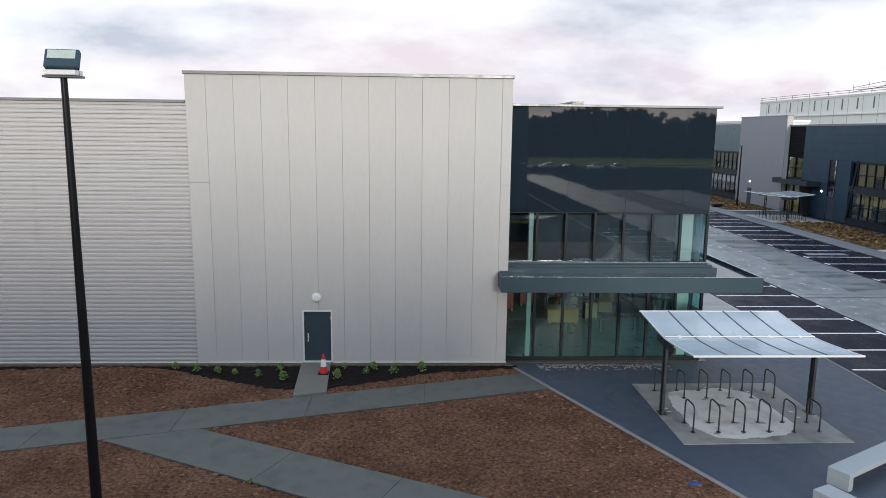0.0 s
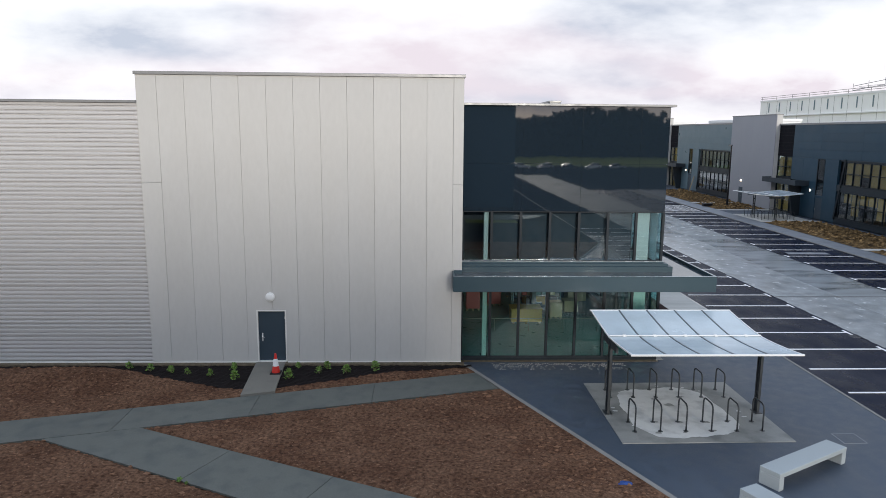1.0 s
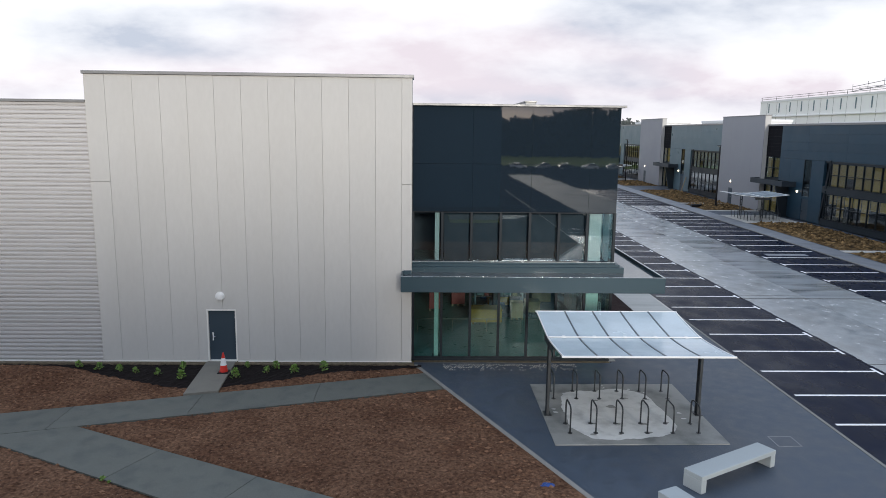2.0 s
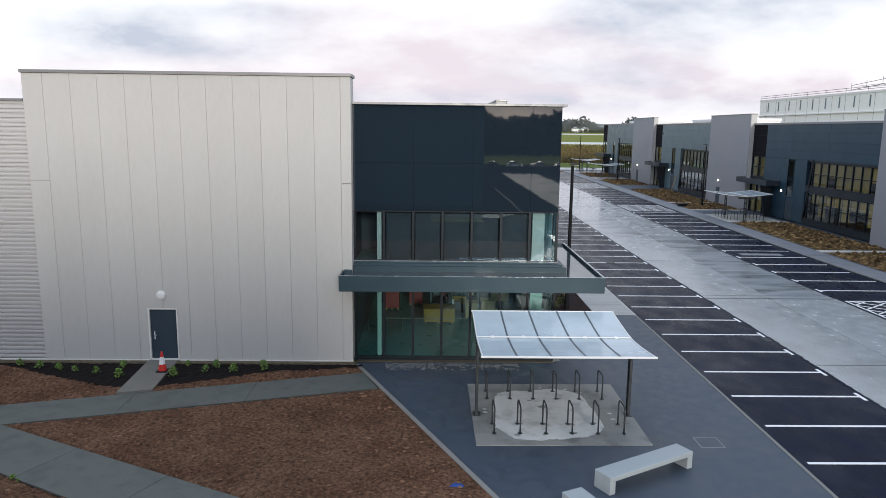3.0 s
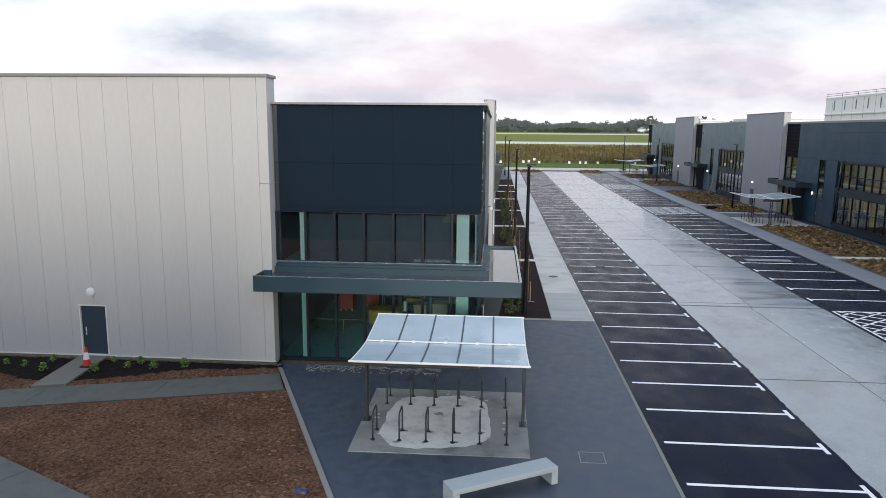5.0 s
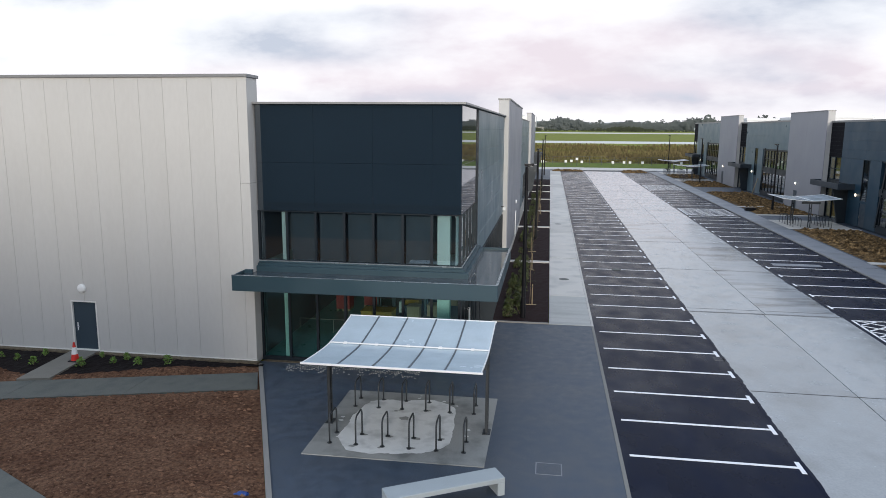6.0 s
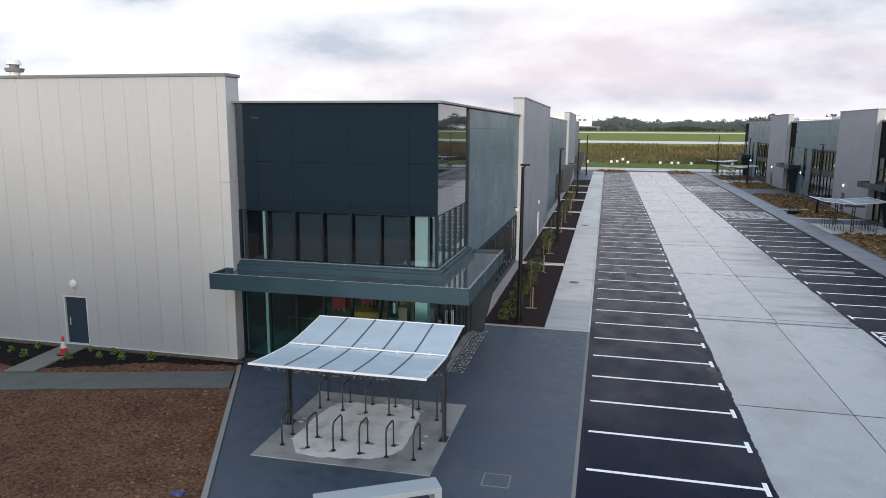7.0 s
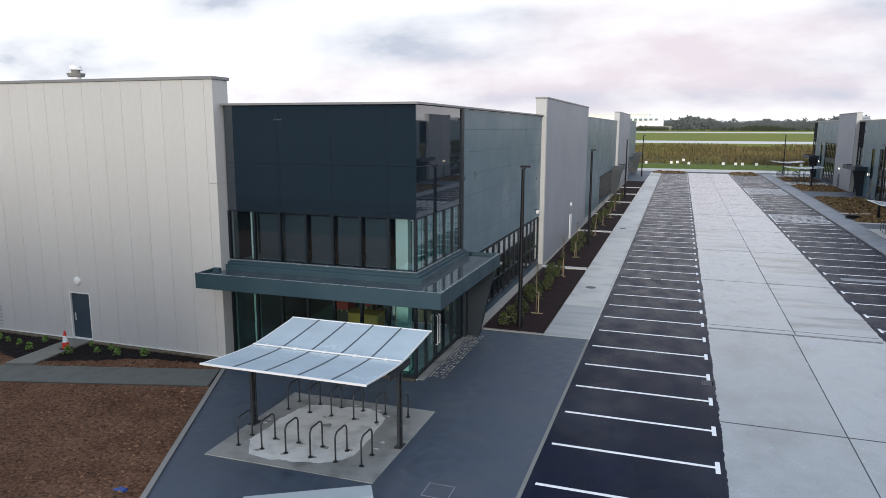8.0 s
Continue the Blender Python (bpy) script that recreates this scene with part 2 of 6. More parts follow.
M_CHROME = node_mat("brushed_steel", (0.6, 0.6, 0.6), 0.25, metal=1.0, var=0.03)
M_GRAVEL = node_mat("brown_gravel", (0.085, 0.066, 0.043), 0.9, spec=0.2, var=0.45, scale=7, fine=40, bump=0.6, bump_scale=45, tint=(0.17, 0.14, 0.10))
M_PLINTH = node_mat("plinth_concrete", (0.30, 0.28, 0.25), 0.85, var=0.2, scale=3, bump=0.3)
M_FORE = node_mat("forecourt_asphalt", (0.047, 0.064, 0.090), 0.54, spec=0.5, var=0.30, scale=2.6, fine=34, bump=0.35, bump_scale=60, stain=0.6, stain_col=(0.068, 0.076, 0.090), stain_scale=0.5, rough_var=0.10)
# wet patches: besides the extra shine, their paler stain_col paints some sheen
M_BAY = node_mat("bay_asphalt", (0.0045, 0.0085, 0.0235), 0.30, spec=0.03, var=0.45, scale=1.1, fine=30, bump=0.14, bump_scale=80, stain=0.6, stain_col=(0.009, 0.014, 0.030), stain_scale=0.42, rough_var=0.10, wet=0.03, stretch=(1.0, 0.6, 1))
M_SLAB = node_mat("road_concrete", (0.306, 0.325, 0.338), 0.18, var=0.16, scale=1.7, fine=14, bump=0.03, bump_scale=60, rnd=0.09, stain=0.6, stain_col=(0.205, 0.212, 0.212), stain_scale=0.5, rough_var=0.12, stretch=(1.0, 0.8, 1))
M_SLABW = node_mat("wet_road_concrete", (0.272, 0.293, 0.312), 0.15, var=0.12, scale=0.9, fine=18, bump=0.03, bump_scale=70, rnd=0.08, stain=1.0, stain_col=(0.070, 0.073, 0.072), stain_scale=0.55, rough_var=0.09, stretch=(0.35, 1.3, 1))
M_JOINT = node_mat("joint_sealant", (0.05, 0.05, 0.05), 0.7)
M_PATH = node_mat("path_concrete", (0.116, 0.121, 0.108), 0.62, spec=0.3, var=0.2, scale=2.2, fine=30, bump=0.15, rnd=0.04, stain=0.6, stain_col=(0.074, 0.083, 0.080), stain_scale=1.6)
M_FOOT = node_mat("footway_concrete", (0.52, 0.50, 0.465), 0.45, var=0.08, scale=0.6, fine=26, bump=0.1, rnd=0.15, stain=0.5, stain_col=(0.28, 0.285, 0.285), stain_scale=0.7)
M_FOOTD = node_mat("brushed_footway", (0.36, 0.37, 0.36), 0.45, var=0.2, scale=1.2, fine=16, bump=0.1, stain=0.5, stain_col=(0.20, 0.21, 0.205), stain_scale=0.8, stretch=(0.3, 2.2, 1))
M_KERB = node_mat("kerb_concrete", (0.225, 0.215, 0.20), 0.75, var=0.12, scale=2, fine=30, rnd=0.05)
M_PAD = node_mat("pad_concrete", (0.26, 0.26, 0.245), 0.7, var=0.14, scale=1.4, fine=28, bump=0.2, stain=0.75, stain_col=(0.12, 0.125, 0.12), stain_scale=1.0)
M_PADDRY = node_mat("dry_concrete", (0.62, 0.62, 0.60), 0.85, var=0.08, scale=2.5, fine=30, stain=0.6, stain_col=(0.32, 0.32, 0.31), stain_scale=1.6)
M_EARTH = earth_mat("bare_earth")
M_CLOD = node_mat("earth_clod", (0.13, 0.070, 0.043), 0.95, spec=0.1, var=0.3, scale=6, fine=30, tint=(0.19, 0.105, 0.065), island=0.45)
M_MULCH = node_mat("bark_mulch", (0.012, 0.009, 0.009), 0.85, spec=0.12, var=0.5, scale=6, fine=40, bump=0.8, bump_scale=40)
M_MULCHR = node_mat("red_mulch", (0.022, 0.012, 0.012), 0.85, spec=0.12, var=0.5, scale=5, fine=40, bump=0.8, bump_scale=40)
M_BEDR = node_mat("clay_soil", (0.085, 0.052, 0.024), 0.95, spec=0.10, var=0.7, scale=1.6, fine=7, bump=1.0, bump_scale=9, tint=(0.23, 0.145, 0.065), stain=0.6, stain_col=(0.030, 0.019, 0.010), stain_scale=1.2, clod=3.2, lumpy=0.5)
M_PAINT = node_mat("road_paint", (0.86, 0.86, 0.87), 0.55, var=0.06, scale=4, fine=60, stain=0.15, stain_col=(0.5, 0.5, 0.5), stain_scale=3)
M_GRASS = node_mat("grass", (0.168, 0.188, 0.032), 0.9, spec=0.1, var=0.25, scale=0.05, fine=0.4, tint=(0.20, 0.21, 0.045))
M_VERGE = node_mat("verge_grass", (0.095, 0.14, 0.022), 0.9, spec=0.1, var=0.4, scale=0.4, fine=6, tint=(0.12, 0.15, 0.03))
M_SCRUB = node_mat("dry_scrub", (0.140, 0.096, 0.052), 0.95, spec=0.1, var=0.35, scale=0.06, fine=0.9, tint=(0.150, 0.135, 0.055), island=0.22, stain=0.8, stain_col=(0.120, 0.125, 0.036), stain_scale=0.03)
M_RUNWAY = node_mat("runway", (0.62, 0.61, 0.57), 0.8, var=0.08, scale=0.02)
M_STEEL = node_mat("galvanised_post", (0.05, 0.055, 0.06), 0.4, metal=0.5, var=0.1)
M_STAND = node_mat("stainless_stand", (0.045, 0.05, 0.055), 0.4, metal=0.4, var=0.1)
M_BLACK = node_mat("black_paint", (0.007, 0.007, 0.009), 0.4, spec=0.25, var=0.1)
M_BENCH = node_mat("bench_concrete", (0.33, 0.365, 0.38), 0.6, var=0.08, scale=2, fine=40, bump=0.1)
M_WHITE = node_mat("white_paint", (0.78, 0.78, 0.77), 0.45, var=0.03)
M_ORANGE = node_mat("cone_plastic", (0.62, 0.03, 0.02), 0.45, var=0.08)
M_CLADW = node_mat("white_cladding", (0.88, 0.88, 0.85), 0.5, var=0.04, scale=0.3)
M_LEAF = node_mat("shrub_leaf", (0.14, 0.24, 0.045), 0.6, var=0.3, scale=8, fine=40, island=0.4)
M_LEAFD = node_mat("hedge_leaf", (0.048, 0.062, 0.016), 0.6, var=0.3, scale=8, fine=40, island=0.45)
M_BARK = node_mat("bark", (0.16, 0.12, 0.08), 0.8, var=0.3, scale=10)
M_STAKE = node_mat("stake_wood", (0.24, 0.185, 0.11), 0.8, var=0.2, scale=8)
# tree green paled to blue-grey: the distance haze is put into this colour
M_FAR_HAZE = node_mat("haze_toned_trees", (0.105, 0.118, 0.115), 0.95, spec=0.1, var=0.15, scale=0.02, fine=0.1, tint=(0.125, 0.138, 0.138), island=0.04)
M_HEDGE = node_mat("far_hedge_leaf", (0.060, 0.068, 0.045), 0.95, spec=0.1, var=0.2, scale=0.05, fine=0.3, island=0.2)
M_GRATE = node_mat("worn_iron", (0.10, 0.10, 0.105), 0.55, metal=0.5, var=0.3, scale=8)
M_ROOMF = node_mat("room_floor", (0.11, 0.23, 0.22), 0.35, var=0.1)
M_SETT = node_mat("sett_stone", (0.30, 0.295, 0.28), 0.6, var=0.2, scale=6, island=0.25)
# ridge colours greyed the same way to carry haze
M_HILL_HAZE = node_mat("far_hill", (0.185, 0.205, 0.20), 0.95, spec=0.1, var=0.2, scale=0.01, fine=0.05, tint=(0.21, 0.225, 0.22), stain=0.6, stain_col=(0.15, 0.17, 0.165), stain_scale=0.02)
M_WOOD = node_mat("dark_wood", (0.022, 0.027, 0.028), 0.95, spec=0.1, var=0.2, scale=0.05, fine=0.4, island=0.2)
M_DRYASPH = node_mat("rough_asphalt", (0.022, 0.024, 0.028), 1.0, spec=0.0, var=0.2, scale=0.6, fine=20)
M_ROUGHCON = node_mat("rough_concrete", (0.24, 0.24, 0.22), 0.7, spec=0.12, var=0.2, scale=0.5, fine=12, stain=0.5, stain_col=(0.08, 0.08, 0.075), stain_scale=0.25)
M_LOUVRE = node_mat("dull_black_louvre", (0.012, 0.012, 0.015), 0.85, spec=0.08, var=0.1)
M_FOOTF = node_mat("grey_footway", (0.190, 0.202, 0.225), 0.5, var=0.1, scale=0.6, fine=26, bump=0.1, rnd=0.08, stain=0.4, stain_col=(0.15, 0.15, 0.16), stain_scale=0.6)
M_KERBD = node_mat("weathered_kerb", (0.20, 0.195, 0.18), 0.75, var=0.15, scale=2, fine=30)
M_PATHD = node_mat("door_path_concrete", (0.175, 0.165, 0.142), 0.7, var=0.12, scale=1.5, fine=30, bump=0.2, stain=0.4, stain_col=(0.115, 0.112, 0.10), stain_scale=1.2)
# dark room tones: the dimness of the interiors is put into these two colours
M_ROOMD = node_mat("dim_toned_room", (0.065, 0.082, 0.098), 0.8, var=0.1)
M_OFFICE = node_mat("dim_toned_office", (0.04, 0.05, 0.06), 0.8, var=0.1)
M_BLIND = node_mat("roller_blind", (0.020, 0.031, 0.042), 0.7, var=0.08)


# ------------------------------------------------------------------ mesh tools
def gz(y):
    """The site rises gently away from the forecourt."""
    return max(0.0, 0.0065 * (y - 49.34))


def box(bm, x0, x1, y0, y1, z0, z1):
    vs = [bm.verts.new(c) for c in ((x0, y0, z0), (x1, y0, z0), (x1, y1, z0), (x0, y1, z0), (x0, y0, z1), (x1, y0, z1), (x1, y1, z1), (x0, y1, z1))]
    for f in ((3, 2, 1, 0), (4, 5, 6, 7), (0, 1, 5, 4), (1, 2, 6, 5), (2, 3, 7, 6), (3, 0, 4, 7)):
        bm.faces.new([vs[i] for i in f])
    return vs


def bevelled(bm, w, seg=1):
    bmesh.ops.bevel(bm, geom=list(bm.edges), offset=w, segments=seg, affect="EDGES", clamp_overlap=True)
    return bm


def B(x0, x1, y0, y1, z0, z1, bev=0.0):
    bm = bmesh.new()
    box(bm, x0, x1, y0, y1, z0, z1)
    return bevelled(bm, bev) if bev else bm


def prism(bm, pts, z0, z1):
    """A solid from a plan outline; pts run counter-clockwise."""
    lo = [bm.verts.new((x, y, z0 + gz(y))) for x, y in pts]
    hi = [bm.verts.new((x, y, z1 + gz(y))) for x, y in pts]
    bm.faces.new(list(reversed(lo)))
    bm.faces.new(hi)
    for i in range(len(pts)):
        j = (i + 1) % len(pts)
        bm.faces.new((lo[i], lo[j], hi[j], hi[i]))
    return bm


def P(pts, z0, z1):
    return prism(bmesh.new(), pts, z0, z1)


def side_prism(bm, pts, y0, y1):
    """A solid from an outline in x and z, drawn out along y."""
    a = [bm.verts.new((x, y0, z)) for x, z in pts]
    b = [bm.verts.new((x, y1, z)) for x, z in pts]
    bm.faces.new(a)
    bm.faces.new(list(reversed(b)))
    for i in range(len(pts)):
        j = (i + 1) % len(pts)
        bm.faces.new((a[j], a[i], b[i], b[j]))
    return bm


def lane(x0, x1, y0, y1, z0, z1):
    """A ground strip along y that follows the rise of the site."""
    bm = bmesh.new()
    cuts = [y0] + [c for c in (49.34,) if y0 < c < y1] + [y1]
    for a, b in zip(cuts, cuts[1:]):
        prism(bm, [(x0, a), (x1, a), (x1, b), (x0, b)], z0, z1)
    bmesh.ops.remove_doubles(bm, verts=list(bm.verts), dist=1e-4)
    return bm


def tube(bm, a, b, r0, r1, n=10):
    a, b = Vector(a), Vector(b)
    q = (b - a).to_track_quat("Z", "Y")
    ra, rb = [], []
    for i in range(n):
        t = 2 * math.pi * i / n
        d = q @ Vector((math.cos(t), math.sin(t), 0))
        ra.append(bm.verts.new(a + d * r0))
        rb.append(bm.verts.new(b + d * r1))
    for i in range(n):
        j = (i + 1) % n
        bm.faces.new((ra[i], ra[j], rb[j], rb[i]))
    bm.faces.new(list(reversed(ra)))
    bm.faces.new(rb)
    return bm


def T(a, b, r0, r1, n=10):
    return tube(bmesh.new(), a, b, r0, r1, n)


def bent(points, r, n=8):
    """A round bar along a line of points."""
    bm = bmesh.new()
    rings = []
    pts = [Vector(p) for p in points]
    for i, p in enumerate(pts):
        d = (pts[min(i + 1, len(pts) - 1)] - pts[max(i - 1, 0)]).normalized()
        q = d.to_track_quat("Z", "Y")
        rings.append([bm.verts.new(p + q @ Vector((math.cos(2 * math.pi * k / n) * r, math.sin(2 * math.pi * k / n) * r, 0))) for k in range(n)])
    for u, v in zip(rings, rings[1:]):
        # keep neighbouring rings from twisting
        off = min(range(n), key=lambda o: sum((u[k].co - v[(k + o) % n].co).length for k in range(n)))
        for k in range(n):
            j = (k + 1) % n
            bm.faces.new((u[k], u[j], v[(j + off) % n], v[(k + off) % n]))
    bm.faces.new(list(reversed(rings[0])))
    bm.faces.new(rings[-1])
    return bm


def mesh_of(name, bm, material, smooth=False):
    bmesh.ops.recalc_face_normals(bm, faces=list(bm.faces))
    me = bpy.data.meshes.new(name)
    bm.to_mesh(me)
    bm.free()
    me.materials.append(material)
    if smooth:
        for p in me.polygons:
            p.use_smooth = True
    return me


def structure(name, bm, material, label, category=""):
    ob = new(name, mesh_of(name, bm, material))
    return tagged(ob, label, category or name.split("_")[0], kind="structure")


def thing(name, x, y, z, label, category, group="", kind="", rz=0.0):
    ob = new(name)
    ob.empty_display_size = 0.2
    ob.matrix_basis = pose(x, y, z, 0, 0, rz)
    return tagged(ob, label, category, group, kind)


def part(name, bm, material, parent, label="", smooth=False):
    ob = new(name, mesh_of(name, bm, material, smooth))
    ob.parent = parent
    return tagged(ob, label)


def piece(name, me, parent, m):
    """One more piece on shared mesh data."""
    ob = new(name, me)
    ob.parent = parent
    ob.matrix_basis = m
    return ob

# ------------------------------------------------------------------ ground
def KX(y):
    """Edge between the earth beds and the forecourt."""
    return 2.77 + (26.2 - y) * 0.454


def UP(x):
    return 24.02 + 0.2838 * x


def LO(x):
    return 22.20 + 0.2820 * x


def DR(x):
    return 16.27 - 0.503 * x


def DL(x):
    return 14.02 - 0.518 * x


def smooth(a, b, v):
    t = min(1.0, max(0.0, (v - a) / (b - a)))
    return t * t * (3 - 2 * t)


def sheet(rows, height):
    """A surface over rows of plan points, each lifted by height(x, y)."""
    bm = bmesh.new()
    vs = [[bm.verts.new((x, y, height(x, y))) for x, y in row] for row in rows]
    for a, b in zip(vs, vs[1:]):
        for i in range(len(a) - 1):
            bm.faces.new((a[i], a[i + 1], b[i + 1], b[i]))
    return bm


bm = bmesh.new()
xs = [-2600, -600, -60, 60, 600, 2600]
ys = [-900, -200, 49.34, 175, 400, 1000, 2600]
gv = [[bm.verts.new((x, y, gz(y) - 0.14)) for x in xs] for y in ys]
for r0, r1 in zip(gv, gv[1:]):
    for i in range(len(xs) - 1):
        bm.faces.new((r0[i], r0[i + 1], r1[i + 1], r1[i]))
structure("ground", bm, M_GRASS, "wide flat green airfield grass reaching the horizon", "ground")

structure("forecourt", P([(KX(-3.5), -3.5), (16.42, -3.5), (16.42, 33.9), (11.0, 33.9), (11.0, 26.4), (KX(26.4), 26.4)], -0.1, 0.0), M_FORE, "damp dark grey asphalt forecourt before the glazed entrance", "pavement")
park_near = structure("parking_near", lane(16.53, 21.62, -8.5, 158, -0.1, -0.004), M_BAY, "wet black asphalt parking row with white bay lines", "road")
bm = lane(29.2, 35.0, 37.7, 158, -0.1, -0.004)
prism(bm, [(29.25, -60), (35.0, -60), (35.0, 37.7), (28.85, 37.7), (29.25, 36.9)], -0.1, -0.004)
park_far = structure("parking_far", bm, M_BAY, "wet black asphalt parking row with white bay lines", "road")
structure("kerb_near", lane(16.42, 16.53, -60, 33.9, -0.1, 0.012), M_KERBD, "flush weathered concrete kerb", "kerb")
structure("kerb_footway", lane(16.42, 16.53, 33.9, 158, -0.1, 0.012), M_FOOT, "flush pale concrete kerb beside the footway", "kerb")
structure("kerb_far", lane(35.0, 35.15, -60, 158, -0.1, 0.05), M_KERB, "pale concrete kerb", "kerb")
structure("crossroad", lane(-60, 120, 158, 167, -0.1, -0.002), M_FOOT, "pale concrete road across the end of the estate", "road")
structure("plaza_near", lane(10.9, 14.38, 128, 158, -0.1, 0.0), M_FORE, "grey paving beside the far units", "pavement")
structure("plaza_far", lane(37.1, 44.9, -60, 158, -0.1, 0.02), M_FORE, "grey paving before the dark units", "pavement")
structure("car_park_behind", P([(11.5, -142), (95, -142), (95, -8.5), (16.45, -8.5), (16.45, -16.6), (11.5, -16.6)], -0.12, -0.03), M_DRYASPH, "dark asphalt car park behind the lawn", "road")
structure("road_south", lane(21.62, 29.25, -100, -8.4, -0.12, -0.001), M_ROUGHCON, "worn concrete road towards the car park", "road")
road = structure("road", lane(21.62, 29.2, -8.4, 158, -0.12, -0.03), M_JOINT, "pale concrete road cast in large slabs", "road")
structure("kerb_earth", P([(KX(-3.4), -3.4), (KX(-3.4) + 0.17, -3.4), (KX(26.0) + 0.17, 26.0), (KX(26.0), 26.0)], -0.1, 0.05), M_KERB, "thin pale concrete edging between earth and asphalt", "kerb")
structure("road_behind_dark", P([(-70, -23.9), (5.9, -23.9), (5.9, -17), (-70, -17)], -0.13, -0.01), M_DRYASPH, "dark asphalt service road behind the lawn", "road")
structure("road_behind", P([(6, -23.9), (15.4, -23.9), (13.0, -20.4), (6, -20.4)], -0.13, -0.01), M_ROUGHCON, "wet pale concrete service road behind the lawn", "road")

# bare earth with clods, lower where the footpaths lie
def earth_height(x, y):
    near = min(abs(y - UP(x)), abs(y - LO(x)))
    if LO(x) - 0.02 < y < UP(x) + 0.02:
        return -0.05
    if DL(x) - 0.02 < y < DR(x) + 0.02 and y < LO(x):
        return -0.05
    if y < LO(x):
        near = min(near, abs(y - DR(x)), abs(y - DL(x)))
    clod = 0.45 * noise.noise((x * 1.3, y * 1.3, 0)) + 0.5 * noise.noise((x * 3.3, y * 3.3, 3)) + 0.6 * noise.noise((x * 7, y * 7, 7))
    near = min(near, max(0.0, (KX(y) - x) * 0.7))
    h = 0.045 + (0.05 + 0.08 * clod) * smooth(0, 0.5, near)
    if y > UP(x):
        h += 0.42 * math.exp(-((x + 11.9) / 2.9) ** 2 - ((y - 24.1) / 1.0) ** 2) * smooth(0, 0.6, near)
        h += 0.10 * math.exp(-((x - 0.2) / 2.6) ** 2 - ((y - 24.6) / 0.45) ** 2) * smooth(0, 0.4, near)
        if y > mulch_edge(x):
            h = min(h, 0.02)
    return h


MULCH_EDGE = [(-60, 25.45), (-15, 25.45), (-12.9, 25.55), (-11.1, 25.4), (-8.5, 24.25), (-5.3, 23.2), (-4.0, 23.35), (-2.6, 23.9), (0, 24.75), (2.5, 25.45), (3.4, 25.7)]


def mulch_edge(x):
    for (x0, y0), (x1, y1) in zip(MULCH_EDGE, MULCH_EDGE[1:]):
        if x0 <= x <= x1:
            return y0 + (y1 - y0) * (x - x0) / (x1 - x0) + 0.07 * noise.noise((x * 2.3, 0, 0))
    return 25.7


rows = []
y = 3.0
while y < 25.8:
    x1 = KX(y) - 0.01
    n = 200
    rows.append([(-24 + (x1 + 24) * i / n, y) for i in range(n + 1)])
    y += 0.12
ob = structure("earth_bed", sheet(rows, earth_height), M_EARTH, "bare brown earth raked into low mounds", "earth")
rc = random.Random(31)
verts, faces = [], []
for i in range(7000):
    y = 13.0 + 12.6 * rc.random()
    x = rc.uniform(-17, KX(y) - 0.15)
    z = earth_height(x, y)
    if z < 0.03 or y > mulch_edge(x) - 0.1:
        continue
    r = 0.018 + 0.045 * rc.random() ** 3
    b = len(verts)
    for dx, dy, dz in ((1, 0, 0), (0, 1, 0), (-1, 0, 0), (0, -1, 0), (0, 0, 0.8), (0, 0, -0.6)):
        verts.append((x + r * (1.6 * dx + rc.uniform(-0.5, 0.5)), y + r * (dy + rc.uniform(-0.4, 0.4)), z + r * (dz + rc.uniform(-0.3, 0.3))))
    faces += [(b + p, b + (p + 1) % 4, b + 4) for p in range(4)] + [(b + (p + 1) % 4, b + p, b + 5) for p in range(4)]
me = bpy.data.meshes.new("clods")
me.from_pydata(verts, [], faces)
me.materials.append(M_CLOD)
tagged(new("clods", me), "loose brown earth clods scattered over the bed", "clods", kind="stuff")
structure("yard_behind", P([(-60, -16.9), (16.4, -16.9), (16.4, -4.45), (-60, -4.45)], -0.12, -0.01), M_DRYASPH, "dark asphalt yard behind the lawn", "pavement")
structure("earth_far", P([(-60, -4.4), (16.4, -4.4), (KX(3), 3.05), (-24, 3.05), (-24, 25.5), (-60, 25.5)], -0.1, 0.0), M_EARTH, "bare brown earth", "earth")

rows = []
for j in range(13):
    rows.append([(x, mulch_edge(x) + (25.80 - mulch_edge(x)) * j / 12) for x in [-30 + 33.2 * i / 260 for i in range(261)]])
structure("mulch_bed", sheet(rows, lambda x, y: 0.075 + 0.035 * noise.noise((x * 5, y * 5, 1)) + 0.03 * noise.noise((x * 13, y * 13, 4))), M_MULCH, "dark bark mulch bed along the wall", "planting bed")
structure("gravel_margin", P([(-45, 25.78), (2.9, 25.78), (2.9, 26.08), (-45, 26.08)], -0.1, 0.13), M_GRAVEL, "brown gravel strip along the wall foot", "gravel")

# footpaths through the earth, cast in bays with joints
footpath = structure("footpath_earth", P([(-40, LO(-40) + 0.05), (3.5, LO(3.5) + 0.05), (3.1, UP(3.1) - 0.05), (-40, UP(-40) - 0.05)], -0.1, 0.045), M_JOINT, "grey damp concrete footpath crossing the earth", "pavement")
joints = [-40.0, -36.05, -32.1, -28.15, -24.2, -20.25, -16.3, -12.35, -8.4, -4.45, -0.5]
for a, b in zip(joints, joints[1:]):
    b -= 0.015
    part("slab", P([(a, LO(a)), (b, LO(b)), (b, UP(b)), (a, UP(a))], 0.0, 0.06), M_PATH, footpath)
part("slab", P([(-0.5, LO(-0.5)), (3.98, LO(3.98)), (3.29, UP(3.29)), (-0.5, UP(-0.5))], 0.0, 0.06), M_PATH, footpath)
